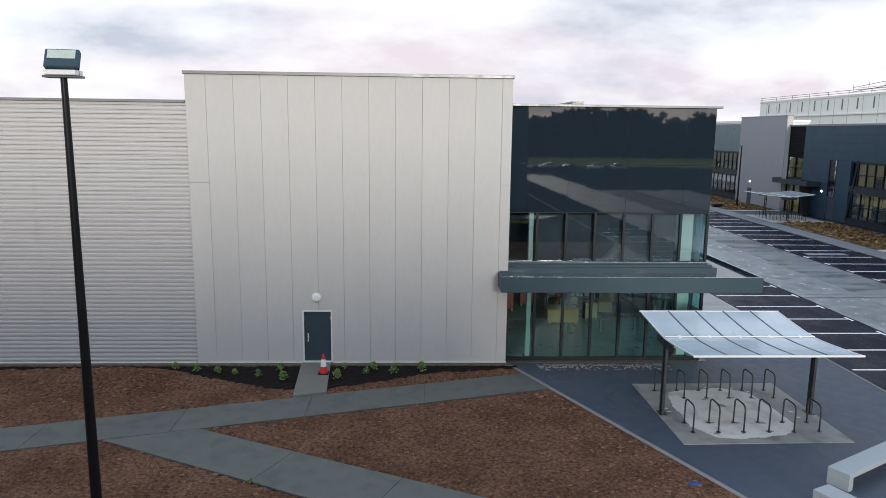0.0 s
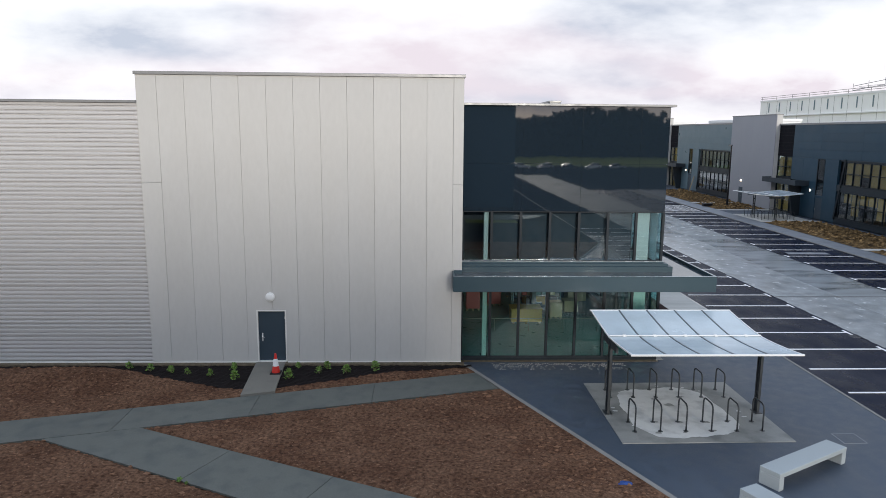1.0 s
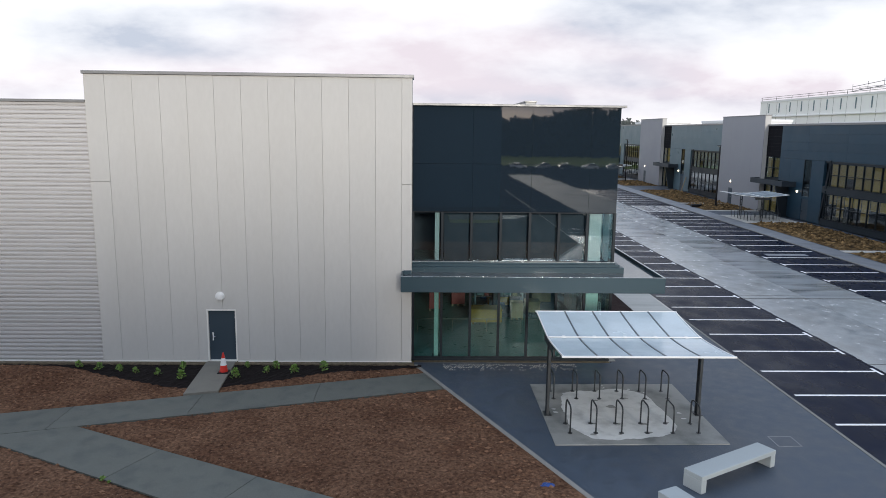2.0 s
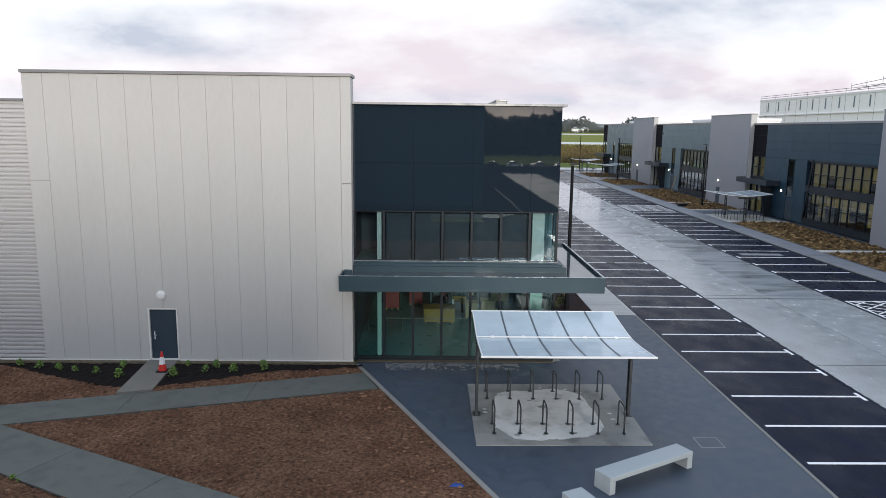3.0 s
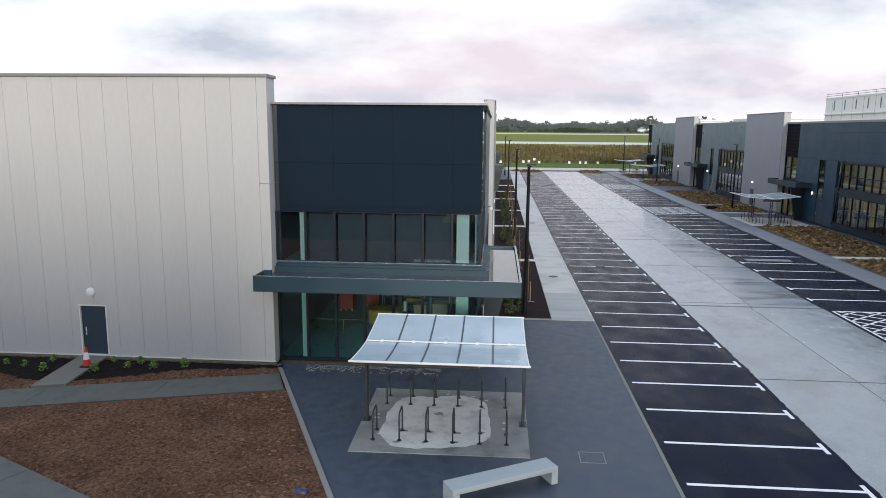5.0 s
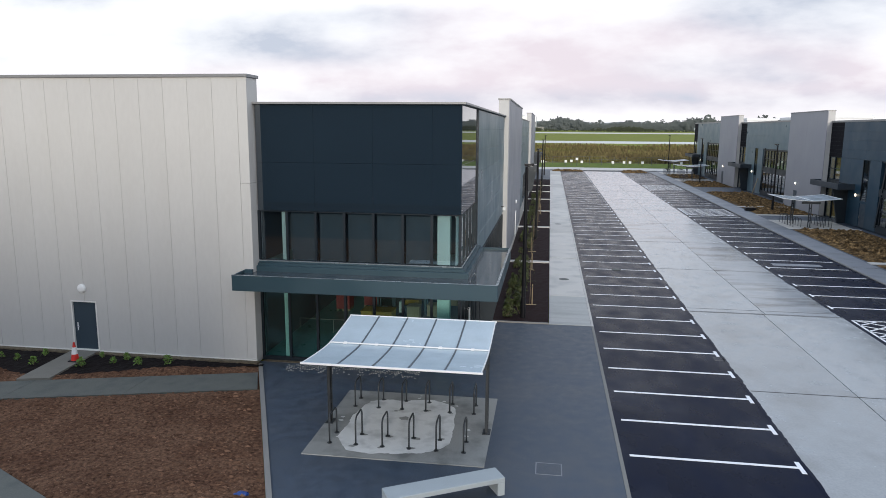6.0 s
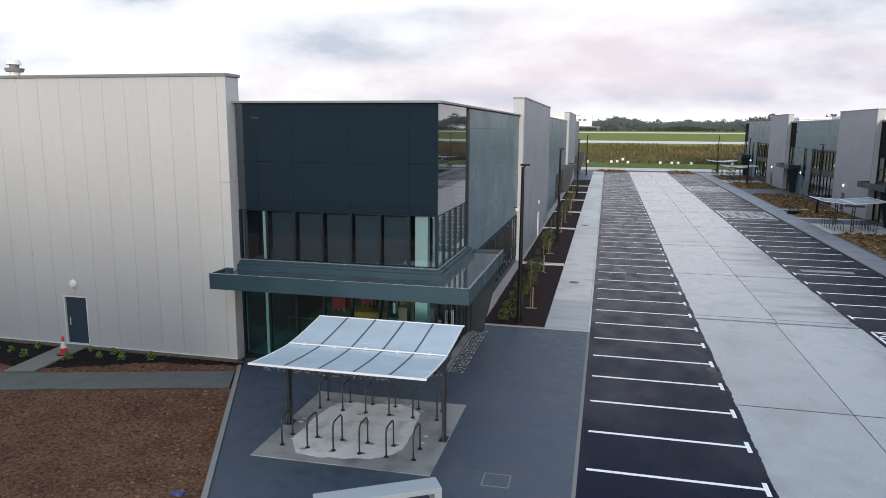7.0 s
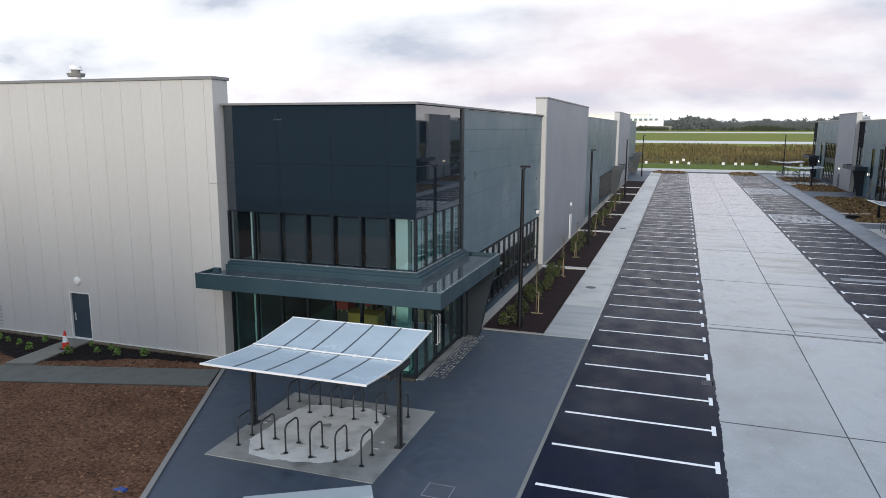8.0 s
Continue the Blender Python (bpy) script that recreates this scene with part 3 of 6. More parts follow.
diag = structure("footpath_diagonal", P([(-7.6, DL(-7.6) + 0.1), (9, DL(9) + 0.1), (9, DR(9) - 0.1), (-7.4, DR(-7.4) - 0.1)], -0.1, 0.04), M_JOINT, "grey damp concrete footpath branching off", "pavement")
cuts = [-7.85, -4.6, -1.42, 1.8, 5.0, 8.2]
for a, b in zip(cuts, cuts[1:]):
    b -= 0.015
    sk = 0.62
    if a == -7.85:
        pts = [(-7.9, DL(-7.9)), (b - sk, DL(b - sk)), (b + 0.25, DR(b + 0.25)), (-7.55, DR(-7.55)), (-8.6, LO(-8.6) - 0.02), (-10.2, LO(-10.2) - 0.02)]
    else:
        pts = [(a - sk, DL(a - sk)), (b - sk, DL(b - sk)), (b + 0.25, DR(b + 0.25)), (a + 0.25, DR(a + 0.25))]
    part("slab", P(pts, 0.0, 0.055), M_PATH, diag)
doorpath = structure("footpath_door", P([(-5.1, UP(-5.1)), (-3.98, UP(-3.98)), (-4.2, 26.04), (-5.35, 26.04)], -0.1, 0.142), M_PATHD, "short grey concrete path to the side door", "pavement")

# concrete carriageway slabs
near_w, far_w, sl = 25.5 - 21.62, 29.2 - 25.5, 11.52


def slab_mesh(w, h, mt=M_SLAB):
    return mesh_of("slab", bevelled(B(-w / 2, w / 2, -h / 2, h / 2, -0.1, 0.0), 0.012), mt)


sm_a, sm_b = slab_mesh(near_w - 0.025, sl - 0.03), slab_mesh(far_w - 0.025, sl - 0.03)
sm_w, sm_e = slab_mesh(far_w - 0.025, sl - 0.03, M_SLABW), slab_mesh(near_w - 0.025, sl - 0.03, M_SLABW)
sm_c, sm_d = slab_mesh(29.25 - 25.37 - 0.025, sl - 0.03), slab_mesh(25.37 - 21.62 - 0.025, sl - 0.03)
for k in range(-3, 11):
    y = 26.3 + sl * (k + 0.5)
    tilt = math.degrees(0.0065) if y > 49.34 else 0
    if k < 1:
        piece("slab", sm_c, road, pose((25.37 + 29.25) / 2, y, gz(y), tilt, 0, 0))
        piece("slab", sm_d, road, pose((25.37 + 21.62) / 2, y, gz(y), tilt, 0, 0))
    else:
        piece("slab", sm_e if k == 3 else sm_a, road, pose(21.62 + near_w / 2, y, gz(y), tilt, 0, 0))
        piece("slab", sm_b if k > 2 else sm_w, road, pose(25.5 + far_w / 2, y, gz(y), tilt, 0, 0))
# crumbled asphalt edges against the concrete
for x_in, x_edge, sgn, owner, y0, y1 in ((21.55, 21.63, 1, park_near, -8.0, 90.0), (29.3, 29.19, -1, park_far, 38.2, 90.0)):
    bm = bmesh.new()
    n = int((y1 - y0) / 0.11)
    prev = None
    for i in range(n + 1):
        y = y0 + (y1 - y0) * i / n
        jag = 0.05 * noise.noise((y * 0.9, x_in, 0)) + 0.045 * noise.noise((y * 6.0, x_in, 4))
        z = gz(y) + 0.004
        row = (bm.verts.new((x_in, y, z)), bm.verts.new((x_edge + sgn * (0.03 + jag), y, z)))
        if prev:
            bm.faces.new((prev[0], prev[1], row[1], row[0]))
        prev = row
    part("ragged_edge", bm, M_BAY, owner)
jm = mesh_of("joint_line", B(-3.75, 3.75, -0.028, 0.028, -0.02, 0.004), M_JOINT)
for k in range(-3, 12):
    y = 26.3 + sl * k
    piece("joint_line", jm, road, pose(25.45, y, gz(y)))
part("drain_channel", B(21.7, 29.0, 37.66, 37.72, -0.03, 0.003), M_JOINT, road, "narrow dark drain slot")
part("drain_channel", B(21.7, 29.0, 38.44, 38.49, -0.03, 0.003), M_JOINT, road)
bm = bmesh.new()
for a, b, c, d in ((21.2, 21.6, 29.65, 29.69), (21.2, 21.6, 30.01, 30.05), (21.2, 21.24, 29.69, 30.01), (21.56, 21.6, 29.69, 30.01)):
    box(bm, a, b, c, d, -0.03, 0.004)
for i in range(5):
    box(bm, 21.275 + i * 0.06, 21.300 + i * 0.06, 29.69, 30.01, -0.03, 0.002)
part("gully_grate", bm, M_GRATE, park_near, "small iron gully grate")
for gx, gy in ((18.9, 48.4), (19.3, 128.0), (15.3, 44.5), (15.2, 70.0)):
    part("access_cover", T((gx, gy, gz(gy) - 0.03), (gx, gy, gz(gy) + 0.022), 0.32, 0.32, 20), M_PATH, park_near)

# parking bay marks: a line with a short bar across its road end
def mark_mesh(length, bar_side):
    bm = bmesh.new()
    box(bm, 0, length, -0.06, 0.06, 0, 0.006)
    x = length if bar_side > 0 else 0
    box(bm, x - 0.002 if bar_side > 0 else x - 0.13, x + 0.13 if bar_side > 0 else x + 0.002, -0.36, 0.36, 0, 0.006)
    return mesh_of("bay_line", bm, M_PAINT)


mk = mark_mesh(4.63, 1)
tl = math.degrees(0.0065)
for k in range(-14, 50):
    y = 22.9 + 2.55 * k
    piece("bay_line", mk, park_near, pose(16.75, y, gz(y) - 0.003, tl if y > 49.34 else 0))
mk2 = mark_mesh(5.2, -1)
for k in range(-16, 40):
    y = 39.95 + 2.78 * k
    if 30.5 < y < 37.2 or 79 < y < 88 or 109.5 < y < 121:
        continue
    piece("bay_line", mk2, park_far, pose(29.50, y, gz(y) - 0.003, tl if y > 49.34 else 0))


def hatched(y0, y1):
    bm = bmesh.new()
    z0, z1 = -0.003, 0.004

    def stroke(x0, ya, x1, yb, w=0.12):
        d = Vector((x1 - x0, yb - ya)).normalized()
        nx, ny = -d.y * w / 2, d.x * w / 2
        prism(bm, [(x0 - nx, ya - ny), (x1 - nx, yb - ny), (x1 + nx, yb + ny), (x0 + nx, ya + ny)], z0, z1)
    stroke(29.5, y0, 34.8, y0)
    stroke(29.5, y1, 34.8, y1)
    stroke(29.5, y0, 29.5, y1)
    h = y1 - y0
    n = int(h / 1.0) + 5
    for i in range(-5, n):
        for sgn in (1, -1):
            # clip a 45 degree stroke to the box
            pts = []
            for x in (29.5, 34.8):
                yy = y0 + i * 1.0 + sgn * (x - 29.5 if sgn > 0 else x - 34.8) * 0.75
                pts.append((x, yy))
            (xa, ya), (xb, yb) = pts
            def clip(xa, ya, xb, yb, lim, keep_less):
                out = []
                for (px, py), (qx, qy) in (((xa, ya), (xb, yb)),):
                    pin, qin = (py <= lim) == keep_less, (qy <= lim) == keep_less
                    if pin and qin:
                        return px, py, qx, qy
                    if not pin and not qin:
                        return None
                    t = (lim - py) / (qy - py)
                    c = (px + t * (qx - px), lim)
                    return (px, py, *c) if pin else (*c, qx, qy)
            r = clip(xa, ya, xb, yb, y1, True)
            r = clip(*r, y0, False) if r else None
            if r and abs(r[0] - r[2]) > 0.2:
                stroke(*r, 0.1)
    return bm


part("hatching", hatched(31.4, 37.3), M_PAINT, park_far, "white cross-hatched no-parking box")
part("hatching", hatched(80.2, 86.4), M_PAINT, park_far)
part("hatching", hatched(111.2, 119.8), M_PAINT, park_far)

# footways in long concrete bays
fw = structure("footway_near", lane(14.38, 16.42, 33.9, 158, -0.1, 0.0), M_JOINT, "pale concrete footway beside the parking row", "pavement")
fm0 = mesh_of("slab", bevelled(B(-1.01, 1.01, -2.98, 2.98, -0.05, 0.02), 0.01), M_FOOTD)
fm = mesh_of("slab", bevelled(B(-1.01, 1.01, -2.98, 2.98, -0.05, 0.02), 0.01), M_FOOT)
for k in range(20):
    y = 36.9 + 6.0 * k
    piece("slab", fm if k else fm0, fw, pose(15.40, y, gz(y), tl if y > 50 else 0))
fw2 = structure("footway_far", lane(35.15, 37.1, -60, 158, -0.1, 0.02), M_JOINT, "grey damp concrete footway along the far parking row", "pavement")
fm2 = mesh_of("slab", bevelled(B(-0.96, 0.96, -2.98, 2.98, -0.05, 0.02), 0.01), M_FOOTF)
for k in range(-8, 20):
    y = 36.9 + 6.0 * k
    piece("slab", fm2, fw2, pose(36.12, y, gz(y) + 0.02, tl if y > 50 else 0))

# planting strip beside the glazed building, with cross strips of concrete
rows = [[(11.4 + 2.96 * i / 10, 34.05 + (128 - 34.05) * j / 180) for i in range(11)] for j in range(181)]
structure("mulch_strip", sheet(rows, lambda x, y: gz(y) + 0.03 + 0.05 * noise.noise((x * 3, y * 3, 2))), M_MULCHR, "dark reddish bark mulch strip beside the building", "planting bed")
structure("edging_front", B(11.2, 14.38, 33.88, 34.02, -0.1, 0.06, 0.01), M_KERB, "pale concrete edging", "kerb")
structure("edging_wall", lane(10.7, 11.42, 34.0, 128, -0.1, 0.09), M_PLINTH, "gravel strip along the building foot", "gravel")
for i, y in enumerate((49.6, 67.0, 79.8, 92.7, 103.5, 114.2)):
    structure("cross_strip_%d" % (i + 1), P([(11.3, y), (14.38, y), (14.38, y + 0.55), (11.3, y + 0.55)], -0.1, 0.10), M_FOOT, "narrow pale concrete strip across the mulch", "pavement")

# clay planting beds before the dark units
def clay(name, x0, x1, y0, y1):
    nx, ny = int((x1 - x0) / 0.17), int((y1 - y0) / 0.17)
    rows = [[(x0 + (x1 - x0) * i / nx, y0 + (y1 - y0) * j / ny) for i in range(nx + 1)] for j in range(ny + 1)]

    def h(x, y):
        e = min(x - x0, x1 - x, y - y0, y1 - y)
        return gz(y) + 0.03 + (0.13 + 0.14 * noise.noise((x * 1.1, y * 1.1, 5)) + 0.26 * noise.noise((x * 2.4, y * 2.4, 9)) + 0.20 * noise.noise((x * 5.2, y * 5.2, 2))) * smooth(0, 0.8, e)
    structure(name, sheet(rows, h), M_BEDR, "rough ochre clay planting bed with clods", "planting bed")


for i, y in enumerate((53.35, 89.35, 70.8, 81.2)):
    structure("bed_strip_%d" % (i + 1), P([(37.1, y), (43.6, y), (43.6, y + 0.75), (37.1, y + 0.75)], -0.05, 0.06), M_FOOT, "narrow pale concrete strip between clay beds", "pavement")
clay("clay_bed_1", 37.3, 43.5, 54.2, 70.6)
clay("clay_bed_2", 37.3, 43.5, 30.0, 53.2)
clay("clay_bed_3", 37.3, 43.5, 82.1, 89.2)
clay("clay_bed_4", 37.3, 43.5, 90.2, 108.5)
clay("clay_bed_5", 37.3, 43.5, 117.5, 128.5)
clay("clay_bed_7", 14.8, 21.3, 151.5, 156.5)
clay("clay_bed_8", 29.4, 34.6, 149.5, 156.5)
clay("clay_bed_6", 37.3, 43.5, 136.0, 146.0)

structure("bay_patch", P([(30.1, 51.9), (33.4, 51.9), (33.4, 52.7), (30.1, 52.7)], -0.02, 0.0), M_FOOTF, "pale rectangular patch in a wet parking bay", "pavement")

# pebble setts in the paving before the glass
bm = bmesh.new()
rnd = random.Random(4)
for r in range(6):
    for c in range(58):
        if rnd.random() < 0.22 + 0.08 * r or noise.noise((c * 0.12, r * 0.4, 3)) < -0.25:
            continue
        x, y = 4.1 + c * 0.093 + rnd.uniform(-0.012, 0.012) + 0.045 * (r % 2), 26.18 - r * 0.135 + rnd.uniform(-0.015, 0.015)
        box(bm, x - 0.030, x + 0.030, y - 0.038, y + 0.038, -0.02, 0.008)
for c in range(5):
    for r in range(52):
        if rnd.random() < 0.25 + 0.06 * c:
            continue
        x, y = 11.3 + c * 0.13 + rnd.uniform(-0.012, 0.012), 27.1 + r * 0.113 + rnd.uniform(-0.015, 0.015)
        box(bm, x - 0.038, x + 0.038, y - 0.030, y + 0.030, -0.02, 0.008)
setts = new("setts", mesh_of("setts", bm, M_SETT))
tagged(setts, "small pale stone setts laid in rows in the asphalt", "setts", kind="stuff")
structure("threshold", B(10.9, 11.22, 26.6, 33.0, -0.1, 0.014), M_PAD, "pale concrete threshold strip", "pavement")
structure("threshold_front", B(2.9, 10.9, 26.4, 26.9, -0.1, 0.014), M_GRAVEL, "brown gravel strip at the glass foot", "gravel")

# cycle stand pad and the paler patch on it
structure("cycle_pad", bevelled(P([(7.27, 18.83), (12.62, 18.88), (12.62, 23.95), (7.27, 23.9)], -0.08, 0.025), 0.008), M_PAD, "worn concrete pad under the cycle stands", "pavement")
bm = bmesh.new()
ring = []
for i in range(160):
    a = 2 * math.pi * i / 160
    ca, sa = math.cos(a), math.sin(a)
    r = (abs(ca) ** 3.6 + abs(sa) ** 3.6) ** (-1 / 3.6) * (1 + 0.13 * noise.noise((ca * 1.1, sa * 1.1, 4)) + 0.06 * noise.noise((ca * 3, sa * 3, 1)) + 0.02 * noise.noise((ca * 14, sa * 14, 1)))
    ring.append(bm.verts.new((9.72 + 1.68 * ca * r, 21.25 + 2.05 * sa * r, 0.029)))
bm.faces.new(ring)
rb = random.Random(21)
for i in range(16):
    a, d = rb.uniform(0, 2 * math.pi), rb.uniform(0.98, 1.12)
    cx, cy, s = 9.72 + 2.0 * d * math.cos(a), 21.25 + 2.3 * d * math.sin(a), rb.uniform(0.02, 0.06)
    if not (7.45 < cx < 12.45 and 19.0 < cy < 23.75):
        continue
    blob = []
    for k in range(14):
        t = 2 * math.pi * k / 14
        q = s * (1 + 0.5 * noise.noise((math.cos(t) * 1.5, math.sin(t) * 1.5, i * 3.1)))
        blob.append(bm.verts.new((cx + 1.5 * q * math.cos(t), cy + q * math.sin(t), 0.0275 + 0.00005 * i)))
    bm.faces.new(blob)
structure("dry_patch", bm, M_PADDRY, "chalky pale dry patch on the concrete pad", "pavement")
bm = bmesh.new()
spots = [(9.75, 21.75, 0.12), (9.35, 22.3, 0.05)]
for i in range(6):
    for yy in (19.64, 20.36, 22.47, 23.19):
        spots.append((7.88 + 0.812 * i + rb.uniform(-0.1, 0.1), yy + rb.uniform(-0.12, 0.12), rb.uniform(0.03, 0.085)))
for i, (cx, cy, s) in enumerate(spots):
    blob = []
    for k in range(16):
        t = 2 * math.pi * k / 16
        q = s * (1 + 0.6 * noise.noise((math.cos(t) * 1.6, math.sin(t) * 1.6, i * 2.3)))
        blob.append(bm.verts.new((cx + 1.5 * q * math.cos(t), cy + q * math.sin(t), 0.0325 + 0.00004 * i)))
    bm.faces.new(blob)
structure("damp_spots", bm, M_PAD, "small damp grey spots round the stand feet", "pavement")
bm = bmesh.new()
for a, b, c, d in ((14.04, 14.78, 18.76, 18.79), (14.04, 14.78, 19.43, 19.46), (14.04, 14.07, 18.79, 19.43), (14.75, 14.78, 18.79, 19.43)):
    box(bm, a, b, c, d, -0.03, 0.006)
mh = thing("manhole_cover", 14.41, 19.11, 0.0, "square steel manhole cover filled with asphalt", "manhole")
mh.matrix_basis = Matrix.Identity(4)
part("cover_frame", bm, M_FOOTF, mh)
part("cover_plate", B(14.07, 14.75, 18.79, 19.43, -0.03, 0.004), M_FORE, mh)

# ------------------------------------------------------------------ the glazed building: cream block
def xz_prism(bm, pts, y0, y1):
    a = [bm.verts.new((x, y0, z)) for x, z in pts]
    b = [bm.verts.new((x, y1, z)) for x, z in pts]
    bm.faces.new(a)
    bm.faces.new(list(reversed(b)))
    for i in range(len(pts)):
        j = (i + 1) % len(pts)
        bm.faces.new((a[j], a[i], b[i], b[j]))
    return bm


bm = bmesh.new()
box(bm, -9.38, -5.28, 26.13, 27.0, 0.0, 11.24)
box(bm, -4.12, 2.76, 26.13, 27.0, 0.0, 11.24)
box(bm, -5.28, -4.12, 26.13, 27.0, 2.27, 11.24)
box(bm, -5.28, -4.12, 26.5, 27.0, 0.0, 2.27)
block = structure("wall_block", bm, M_CORR, "tall windowless block clad in cream metal panels", "wall")
PY, PB, PT = 26.06, 0.17, 11.24
seams = [-8.66 + 1.005 * i for i in range(12)]
g = 0.003
pm = mesh_of("panel", bevelled(B(-0.5025 + g, 0.5025 - g, 0, 0.07, PB, PT), 0.005), M_CREAM)
for i in range(11):
    a, b = seams[i] + g, seams[i + 1] - g
    if i == 3:
        part("panel", bevelled(xz_prism(bmesh.new(), [(a, PB), (-5.285, PB), (-5.285, 2.275), (b, 2.275), (b, PT), (a, PT)], PY, PY + 0.07), 0.005), M_CREAM, block)
    elif i == 4:
        part("panel", bevelled(xz_prism(bmesh.new(), [(a, 2.275), (-4.115, 2.275), (-4.115, PB), (b, PB), (b, PT), (a, PT)], PY, PY + 0.07), 0.005), M_CREAM, block)
    else:
        piece("panel", pm, block, pose((seams[i] + seams[i + 1]) / 2, PY, 0))
for a, b in ((-9.42, seams[0] - g), (seams[-1] + g, 2.79)):
    for z0, z1 in ((PB, 7.245), (7.255, PT)):
        part("corner_panel", B(a, b, PY - 0.006, 27.02 if b > 2 else PY + 0.07, z0, z1, 0.012), M_CREAM, block)
part("coping", B(-9.47, 2.84, 26.0, 27.1, 11.24, 11.36, 0.012), M_TRIM, block, "grey metal parapet coping")
part("drip_sill", B(-9.42, -5.3, 26.02, 26.1, 0.12, 0.165), M_WHITETRIM, block, "white base flashing")
part("drip_sill", B(-4.1, 2.8, 26.02, 26.1, 0.12, 0.165), M_WHITETRIM, block)

side_door = structure("door_1", B(-5.225, -4.175, 26.13, 26.18, 0.19, 2.215, 0.005), M_DOOR, "plain dark blue-grey steel side door, closed", "door")
bm = bmesh.new()
box(bm, -5.28, -5.228, 26.045, 26.2, 0.15, 2.27)
box(bm, -4.172, -4.12, 26.045, 26.2, 0.15, 2.27)
box(bm, -5.228, -4.172, 26.045, 26.2, 2.218, 2.27)
part("door_frame", bm, M_WHITETRIM, side_door, "pale grey steel door frame")
part("threshold", B(-5.22, -4.18, 26.04, 26.2, 0.13, 0.19), M_WHITETRIM, side_door)
part("handle", bevelled(B(-5.09, -4.98, 26.09, 26.115, 1.12, 1.15), 0.006), M_CHROME, side_door, "steel lever handle")
part("lock_plate", B(-5.10, -5.06, 26.115, 26.135, 0.98, 1.32), M_WHITE, side_door)
for z in (0.5, 1.25, 1.95):
    part("hinge", T((-4.19, 26.12, z - 0.06), (-4.19, 26.12, z + 0.06), 0.014, 0.014, 8), M_CHROME, side_door)


def bulkhead(x, y, z, ny, nx, lit):
    """A round wall lamp that faces (nx, ny)."""
    ob = thing("wall_lamp", x, y, z, "round lit bulkhead lamp on the wall" if lit else "round white bulkhead lamp above the side door, off", "lamp", rz=math.degrees(math.atan2(-nx, ny)))
    k = 0.75 if lit else 1.0
    bm = T((0, 0, 0), (0, 0.05, 0), 0.18 * k, 0.18 * k, 28)
    part("rim", bm, M_WHITE, ob)
    bm = bmesh.new()
    for (r0, y0), (r1, y1) in (((0.165, 0.05), (0.15, 0.085)), ((0.15, 0.085), (0.09, 0.105)), ((0.09, 0.105), (0.02, 0.11))):
        tube(bm, (0, y0, 0), (0, y1, 0), r0 * k, r1 * k, 28)
    part("diffuser", bm, M_LIT if lit else M_WHITE, ob, "glowing opal cover" if lit else "opal cover")
    return ob


M_LIT = glow_mat("lamp_glow", (1.0, 0.82, 0.60), 8.0)
bulkhead(-4.72, 26.06, 2.80, -1, 0, False)

# corrugated wall: horizontal ribs
prof = []
z, row = 0.17, 0
while z < 10.15:
    deep = (0.172, 0.158, 0.164)[row % 3]
    w = (0.040, 0.028, 0.032)[row % 3]
    prof += [(26.0 + deep, z), (26.0 + deep, z + w), (26.10, z + w + 0.016), (26.092, z + 0.104), (26.10, z + 0.154)]
    z += 0.1675
    row += 1
prof.append((26.165, z))
xa = [-75.0, -63.2, -51.2, -39.2, -33.2, -27.2, -21.2, -15.2, -9.42]
corr = structure("wall_corrugated", B(-75, -9.42, 26.2, 27.0, 0.0, 10.2), M_CORR, "long wall clad in pale horizontal corrugated metal", "wall")
for x0, x1 in zip(xa, xa[1:]):
    bm = bmesh.new()
    u = [bm.verts.new((x0, y, z)) for y, z in prof]
    v = [bm.verts.new((x1 - 0.006, y, z)) for y, z in prof]
    for i in range(len(prof) - 1):
        bm.faces.new((u[i], v[i], v[i + 1], u[i + 1]))
    part("corrugated_sheet", bm, M_CORR, corr)
part("coping", B(-75, -9.43, 26.02, 27.1, 10.2, 10.30, 0.01), M_TRIM, corr, "grey metal coping")
part("drip_sill", B(-75, -9.43, 26.02, 26.12, 0.12, 0.165), M_WHITETRIM, corr)
structure("wall_end", B(-75.3, -75, 26.1, 150, 0, 10.2), M_CORR, "plain end wall of pale sheet", "wall")
structure("roof_main", P([(-75, 27.0), (10.8, 27.0), (10.8, 49.34), (10.8, 154), (-75, 154), (-75, 49.34)], 9.85, 10.1), M_TRIM, "flat grey roof", "roof")

cowl = thing("roof_cowl", -49.5, 70.0, 10.1, "small pale metal roof ventilator with a cap", "ventilator")
part("stack", T((0, 0, 0), (0, 0, 5.3), 0.5, 0.55, 20), M_WHITE, cowl)
part("collar", T((0, 0, 5.3), (0, 0, 5.7), 0.9, 1.05, 20), M_KERB, cowl)
part("neck", T((0, 0, 5.7), (0, 0, 6.1), 0.5, 0.5, 20), M_KERB, cowl)
part("cap", T((0, 0, 6.1), (0, 0, 6.6), 0.8, 0.6, 20), M_WHITE, cowl)

# ------------------------------------------------------------------ the glazed corner
GY, GX, GE = 26.65, 10.92, 32.0                      # glass planes and the end of the side glass
corner = structure("glazed_corner", B(2.79, GX - 0.12, 27.0, 32.4, 9.95, 10.24), M_SLATE2, "two-storey glazed corner with dark glass and a metal canopy", "wall")
mull = [2.83, 3.99, 5.155, 6.32, 7.485, 8.65, 9.79, 10.88]
side = [26.69, 27.76, 28.83, 29.9, 30.97, 32.0]
LEV = {"lo": (0.16, 3.22), "up": (4.18, 6.115)}
w_no = 0
part("sill_strip", B(2.8, GX + 0.05, GY - 0.06, GY - 0.022, 4.121, 4.165, 0.004), M_CAP, corner, "pale metal sill strip")
